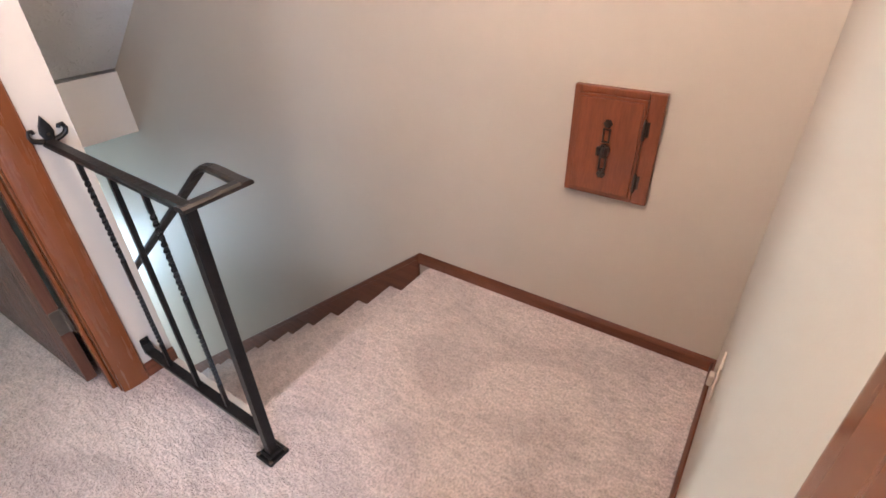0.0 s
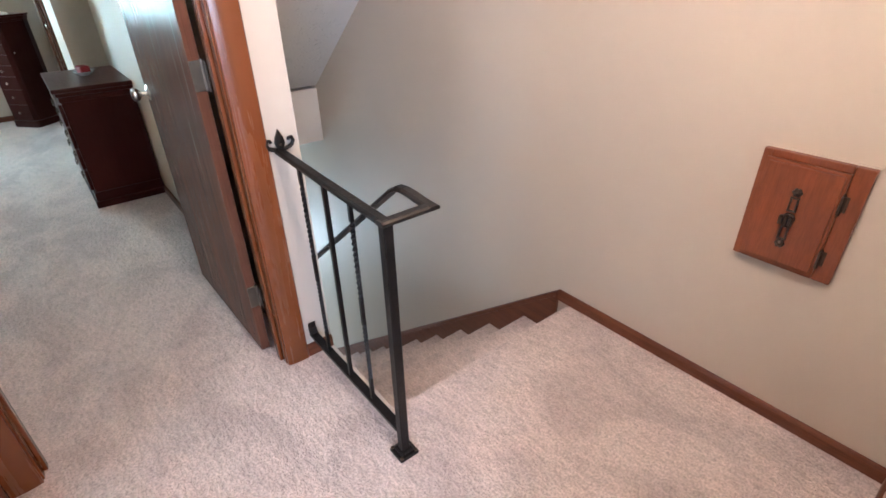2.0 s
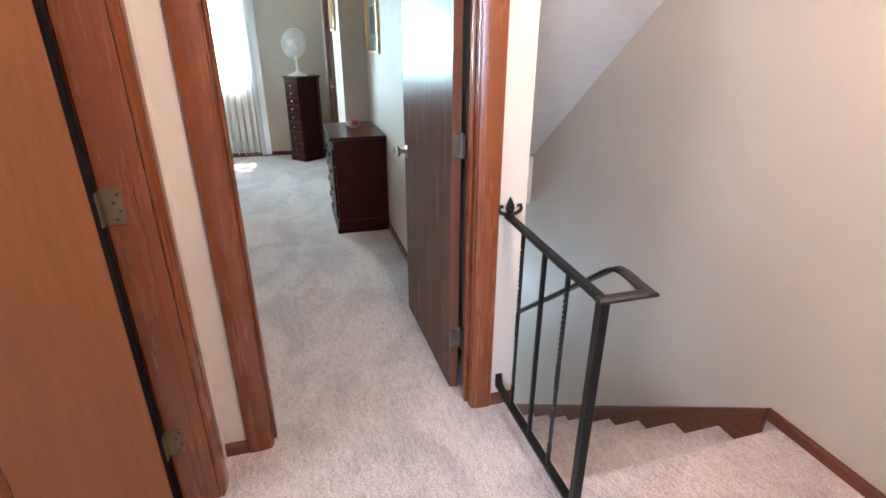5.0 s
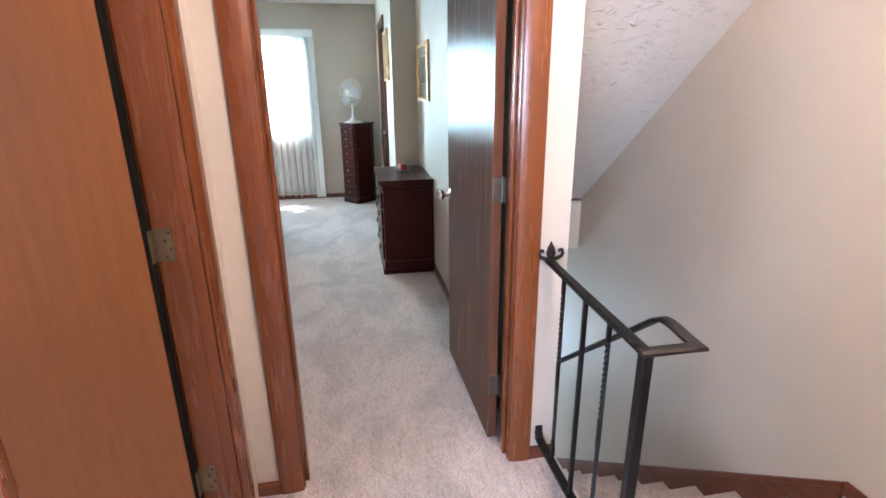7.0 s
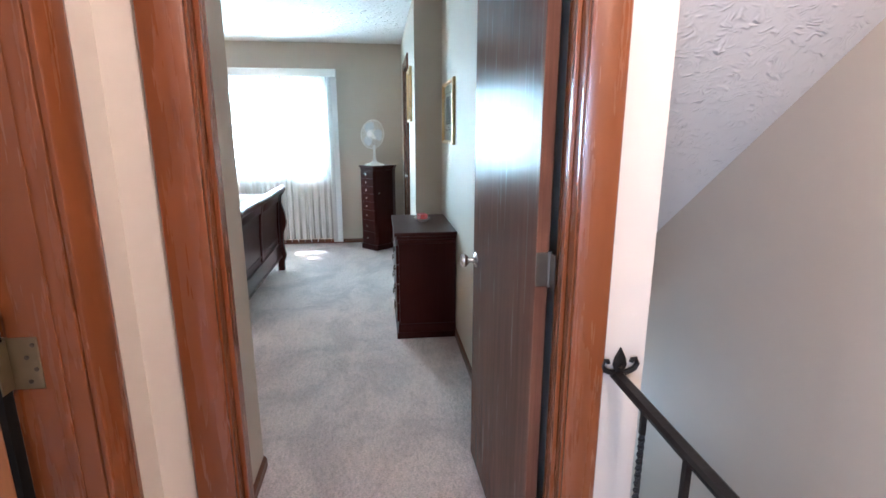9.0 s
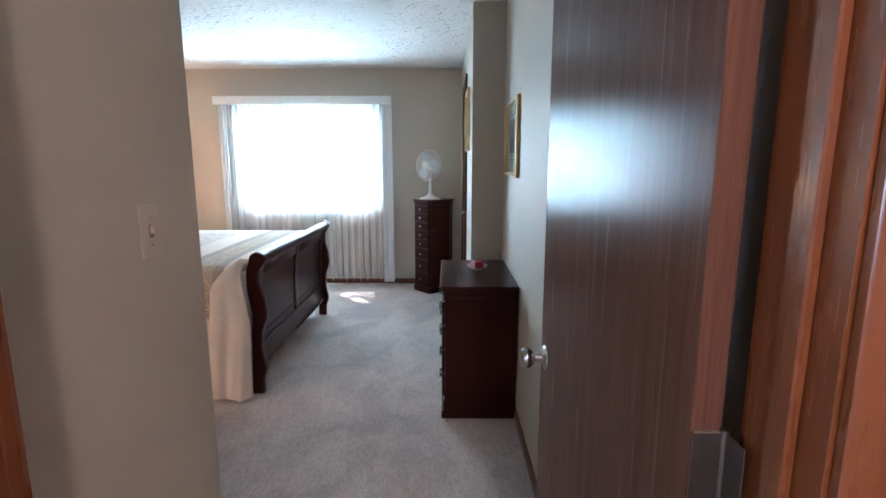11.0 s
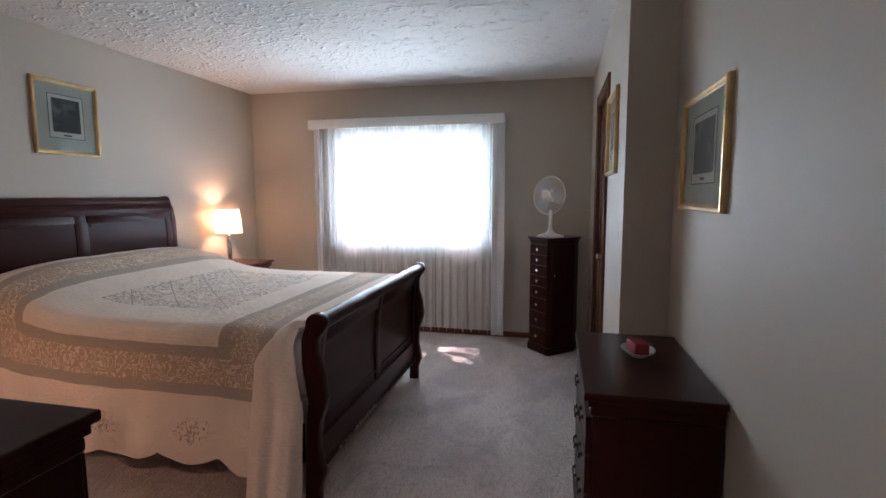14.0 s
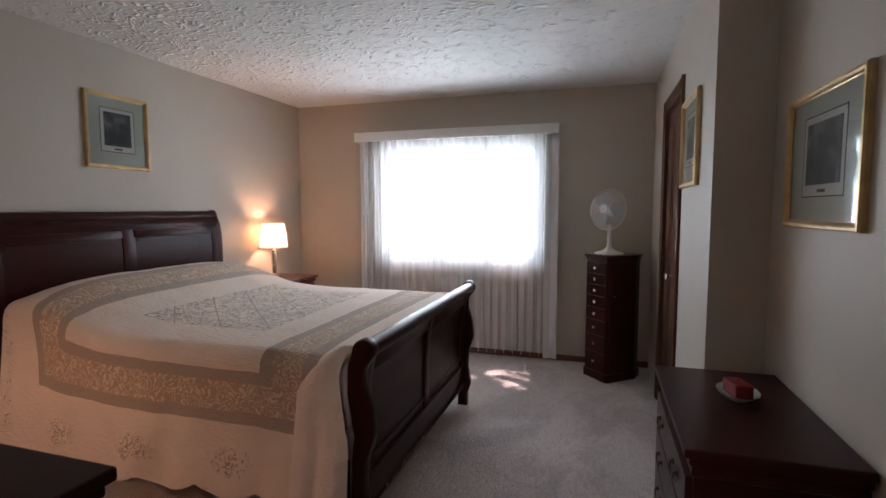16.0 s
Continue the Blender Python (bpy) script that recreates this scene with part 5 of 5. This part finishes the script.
    l.new(x, p.inputs["Base Color"])
    p.inputs["Roughness"].default_value = 0.95
    p.inputs["Sheen Weight"].default_value = 0.2
    p.inputs["Specular IOR Level"].default_value = 0.15
    pucker = n.new("ShaderNodeTexNoise")
    pucker.inputs["Scale"].default_value, pucker.inputs["Detail"].default_value = 34, 3
    mp = n.new("ShaderNodeMapping")
    mp.inputs["Scale"].default_value = (2.3, 0.8, 1)
    l.new(uv.outputs[0], mp.inputs[0])
    l.new(mp.outputs[0], pucker.inputs["Vector"])
    u = bump(n, l, pucker.outputs[0], 0.6, 0.010, p)
    bump(n, l, grainy.outputs[0], 0.2, 0.002, p, u)
    return m


QUILT = quilt_material()


def bm_uv(bm, cloth):
    lay = bm.loops.layers.uv.new("cloth")
    for f in bm.faces:
        for lp in f.loops:
            lp[lay].uv = cloth[lp.vert]


def quilt():
    q = thing("quilt", "ivory quilt with tan paisley border and scalloped hem", "quilt", pose(0, 0, 0))
    cx = (BX0 + BX1) / 2
    half = (BX1 - BX0) / 2 + 0.010
    y0, y1 = HEAD_Y + 0.19, FY - 0.055
    ymid = -1.853
    rad = 0.07
    bm = bmesh.new()
    cloth = {}
    nu, nv = 96, 84
    total = half - rad + rad * math.pi / 2 + (MAT_Z - rad - 0.205)
    rows = []
    for j in range(nv + 1):
        y = y0 + (y1 - y0) * j / nv
        # pillows lift the cloth near the head
        pil = 0.195 * math.exp(-((y - (y0 + 0.10)) / 0.36) ** 2)
        row = []
        for i in range(nu + 1):
            s = -total + 2 * total * i / nu
            a, sg = abs(s), 1 if s >= 0 else -1
            flat = half - rad
            wave = 0.5 + 0.5 * math.sin(y * 11.0 + sg) * math.sin(y * 4.3 + 0.7)
            if a < flat:
                x, z = a, 0.0
            elif a < flat + rad * math.pi / 2:
                t = (a - flat) / rad
                x, z = flat + rad * math.sin(t), -rad + rad * math.cos(t)
            else:
                d = a - flat - rad * math.pi / 2
                full = total - flat - rad * math.pi / 2
                k = d / full
                scal = 0.045 * abs(math.sin((y + 0.10) * math.pi / 0.30)) ** 0.7
                x = half + 0.035 * k + 0.045 * k * wave + 0.012 * k * math.sin(y * 23 + 2.5 * k)
                z = -rad - d * (1 + (scal - 0.02) * k / full)
            edge = max(0.0, 1 - (a / flat) ** 4) if a < flat else 0
            z += pil * (0.72 + 0.28 * edge) * (1 if a < flat + rad else max(0, 1 - (a - flat - rad) / 0.40))
            z += 0.012 * edge + 0.006 * noise.noise((s * 3, y * 3, 0.3)) + 0.003 * noise.noise((s * 11, y * 9, 2.3))
            v = bm.verts.new((cx + sg * x, y, MAT_Z + z))
            # the cloth is drawn round the pillow at the head corners
            kh, ks = max(0.0, min(1.0, (-2.15 - y) / 0.65)), max(0.0, min(1.0, (a - flat + 0.12) / 0.40))
            cloth[v] = (s, y - ymid - 0.16 * kh * kh * (3 - 2 * kh) * ks * ks * (3 - 2 * ks))
            row.append(v)
        rows.append(row)
    for a, b in zip(rows, rows[1:]):
        for i in range(nu):
            bm.faces.new((a[i], a[i + 1], b[i + 1], b[i]))
    bm_uv(bm, cloth)
    bmesh.ops.recalc_face_normals(bm, faces=bm.faces[:])
    bmesh.ops.solidify(bm, geom=bm.faces[:], thickness=-0.008)
    part("coverlet", bm, QUILT, q, smooth=True)
    # the loose end runs along the footboard, turns over the near edge and hangs outside the post
    bm = bmesh.new()
    cloth = {}
    rows = []
    top_run, turn, drop = 0.16, rad * math.pi / 2, MAT_Z - rad - 0.022
    length = top_run + turn + drop
    nj, nw = 90, 26
    for j in range(nj + 1):
        s = length * j / nj
        row = []
        for i in range(nw + 1):
            w = i / nw
            kt = min(1.0, s / top_run)
            spread = max(0.0, min(1.0, (s - 0.10) / 0.24))
            yl = FY - 0.072 - 0.160 * spread * spread * (3 - 2 * spread)
            kd = max(0.0, s - top_run - turn) / drop
            yr = FY - 0.05 + 0.055 * min(1.0, kd * 3.0)
            y = yl + (yr - yl) * w
            puff = (0.012 + 0.030 * kt * math.sin(math.pi * min(1.0, w * 1.1))) * (0.3 + 0.7 * kt)
            fold = 0.022 * math.sin(w * 9 + 1.2 * kd) * min(1.0, kd * 2.5) + 0.008 * math.sin(w * 21 + 3 * kd) * kd
            if s < top_run:
                x, z = BX1 + 0.010 - rad - top_run + s, 0.004 + puff
            elif s < top_run + turn:
                a = (s - top_run) / rad
                x, z = BX1 + 0.010 - rad + (rad + puff) * math.sin(a), -rad + (rad + 0.004 + puff) * math.cos(a)
            else:
                x = BX1 + 0.010 + puff + 0.10 * kd + fold
                z = -rad - drop * kd * (1 - 0.02 * abs(math.sin(w * 8)))
            z += 0.012 * max(0.0, 1 - ((x - cx) / half) ** 4) + 0.004 * noise.noise((s * 4, y * 12, 1.3))
            # the edge beside the post sags
            z -= 0.05 * max(0.0, w - 0.75) * min(1.0, kd * 8)
            v = bm.verts.new((x, y, MAT_Z + z))
            cloth[v] = (1.22 + (length - s), 0.02 + 0.28 * w)
            row.append(v)
        rows.append(row)
    for a, b in zip(rows, rows[1:]):
        for i in range(nw):
            bm.faces.new((a[i], b[i], b[i + 1], a[i + 1]))
    bm_uv(bm, cloth)
    bmesh.ops.recalc_face_normals(bm, faces=bm.faces[:])
    bmesh.ops.solidify(bm, geom=bm.faces[:], thickness=0.006)
    part("foot_corner", bm, QUILT, q, "plain ivory corner hanging to the floor", True)
    return q


quilt()


def nightstand():
    n = thing("nightstand", "red-brown cherry nightstand beside the bed", "nightstand", pose(-6.43, HEAD_Y + 0.03, 0))
    w, d, h = 0.62, 0.44, 0.765
    part("body", B(0.02, w - 0.02, 0.004, d - 0.03, 0.10, h - 0.028, 0.002), CHERRY_Z, n)
    part("top", B(-0.012, w + 0.012, 0.0, d, h - 0.024, h, 0.006, 2), CHERRY_RED, n, "polished red-brown top")
    part("cornice", B(0.006, w - 0.006, 0.002, d - 0.014, h - 0.058, h - 0.0245, 0.010, 3), CHERRY_RED, n)
    part("plinth", B(0.004, w - 0.004, 0.002, d - 0.012, 0.0, 0.10, 0.006, 2), CHERRY, n)
    for z0, z1 in ((0.115, 0.40), (0.41, 0.69)):
        dr = part("drawer", B(0.035, w - 0.035, d - 0.0295, d - 0.010, z0, z1, 0.004, 2), CHERRY, n)
        bail_pull(dr, pose(w / 2, d - 0.010, (z0 + z1) / 2, 0, 0, 180))
    return n


nightstand()


def added_floor_lamp(label, m, cloth):
    """An added slim pole lamp, never in view, with a lined shade."""
    t = thing("added_floor_lamp", label, "lamp", m)
    part("base", bm_lathe([(0.125, 0), (0.128, 0.010), (0.110, 0.020), (0.030, 0.028), (0.014, 0.045)], 32), NICKEL, t, smooth=True)
    part("pole", bm_lathe([(0.012, 0.040), (0.011, 0.60), (0.013, 0.61), (0.011, 0.62), (0.010, 1.190), (0.014, 1.215)], 16), NICKEL, t, smooth=True)
    bm = bm_lathe([(0.128, 1.220), (0.098, 1.440)], 40, cap=False)
    bmesh.ops.solidify(bm, geom=bm.faces[:], thickness=0.002)
    part("shade", bm, cloth, t, "thick lined cream shade", True)
    return t


def table_lamp(label, m, cloth):
    t = thing("table_lamp", label, "lamp", m)
    part("base", bm_lathe([(0.062, 0), (0.064, 0.008), (0.050, 0.016), (0.024, 0.022), (0.018, 0.030)], 28), NICKEL, t, smooth=True)
    part("column", bm_lathe([(0.018, 0.028), (0.021, 0.06), (0.026, 0.15), (0.023, 0.21), (0.014, 0.235), (0.019, 0.245), (0.012, 0.262), (0.008, 0.30)], 24), NICKEL, t, "fluted silver column", True)
    prof = [(0.122, 0.275), (0.098, 0.490)]
    bm = bm_lathe(prof, 40, cap=False)
    bmesh.ops.solidify(bm, geom=bm.faces[:], thickness=0.002)
    part("shade", bm, cloth, t, "glowing cream fabric shade", True)
    for z, r in ((0.276, 0.1225), (0.489, 0.0985)):
        ringp = [(r * math.cos(2 * math.pi * i / 36), r * math.sin(2 * math.pi * i / 36), z) for i in range(36)]
        part("shade_ring", bm_sweep(ringp, ring_section(0.002, 6), closed=True), WHITE, t)
    part("socket", bm_lathe([(0.012, 0.30), (0.014, 0.33), (0.010, 0.345)], 12), BRASS, t, smooth=True)
    return t


def shade_material():
    m, n, l, p = material("cream lampshade fabric")
    n.remove(p)
    tl = n.new("ShaderNodeBsdfTranslucent")
    df = n.new("ShaderNodeBsdfDiffuse")
    w = tex_noise(n, l, 150, 2, stretch=(1, 1, 0.2))
    c = ramp(n, l, w.outputs[0], [(0.3, (0.80, 0.74, 0.62)), (0.7, (0.88, 0.83, 0.72))])
    for s in (tl, df):
        l.new(c.outputs[0], s.inputs[0])
    mx = n.new("ShaderNodeMixShader")
    mx.inputs[0].default_value = 0.35
    l.new(tl.outputs[0], mx.inputs[1])
    l.new(df.outputs[0], mx.inputs[2])
    l.new(mx.outputs[0], n["Material Output"].inputs[0])
    return m


SHADE_CLOTH = shade_material()
table_lamp("lit table lamp with cream tapered shade and metal column", pose(-6.20, -2.84, 0.765), SHADE_CLOTH)
# added body for the unseen bulb that warms the quilt
added_floor_lamp("added slim floor lamp with a lined cream shade, out of view in the corner", pose(-2.64, -2.38, 0), plain("thick lined lampshade", (0.55, 0.47, 0.36), 0.9))
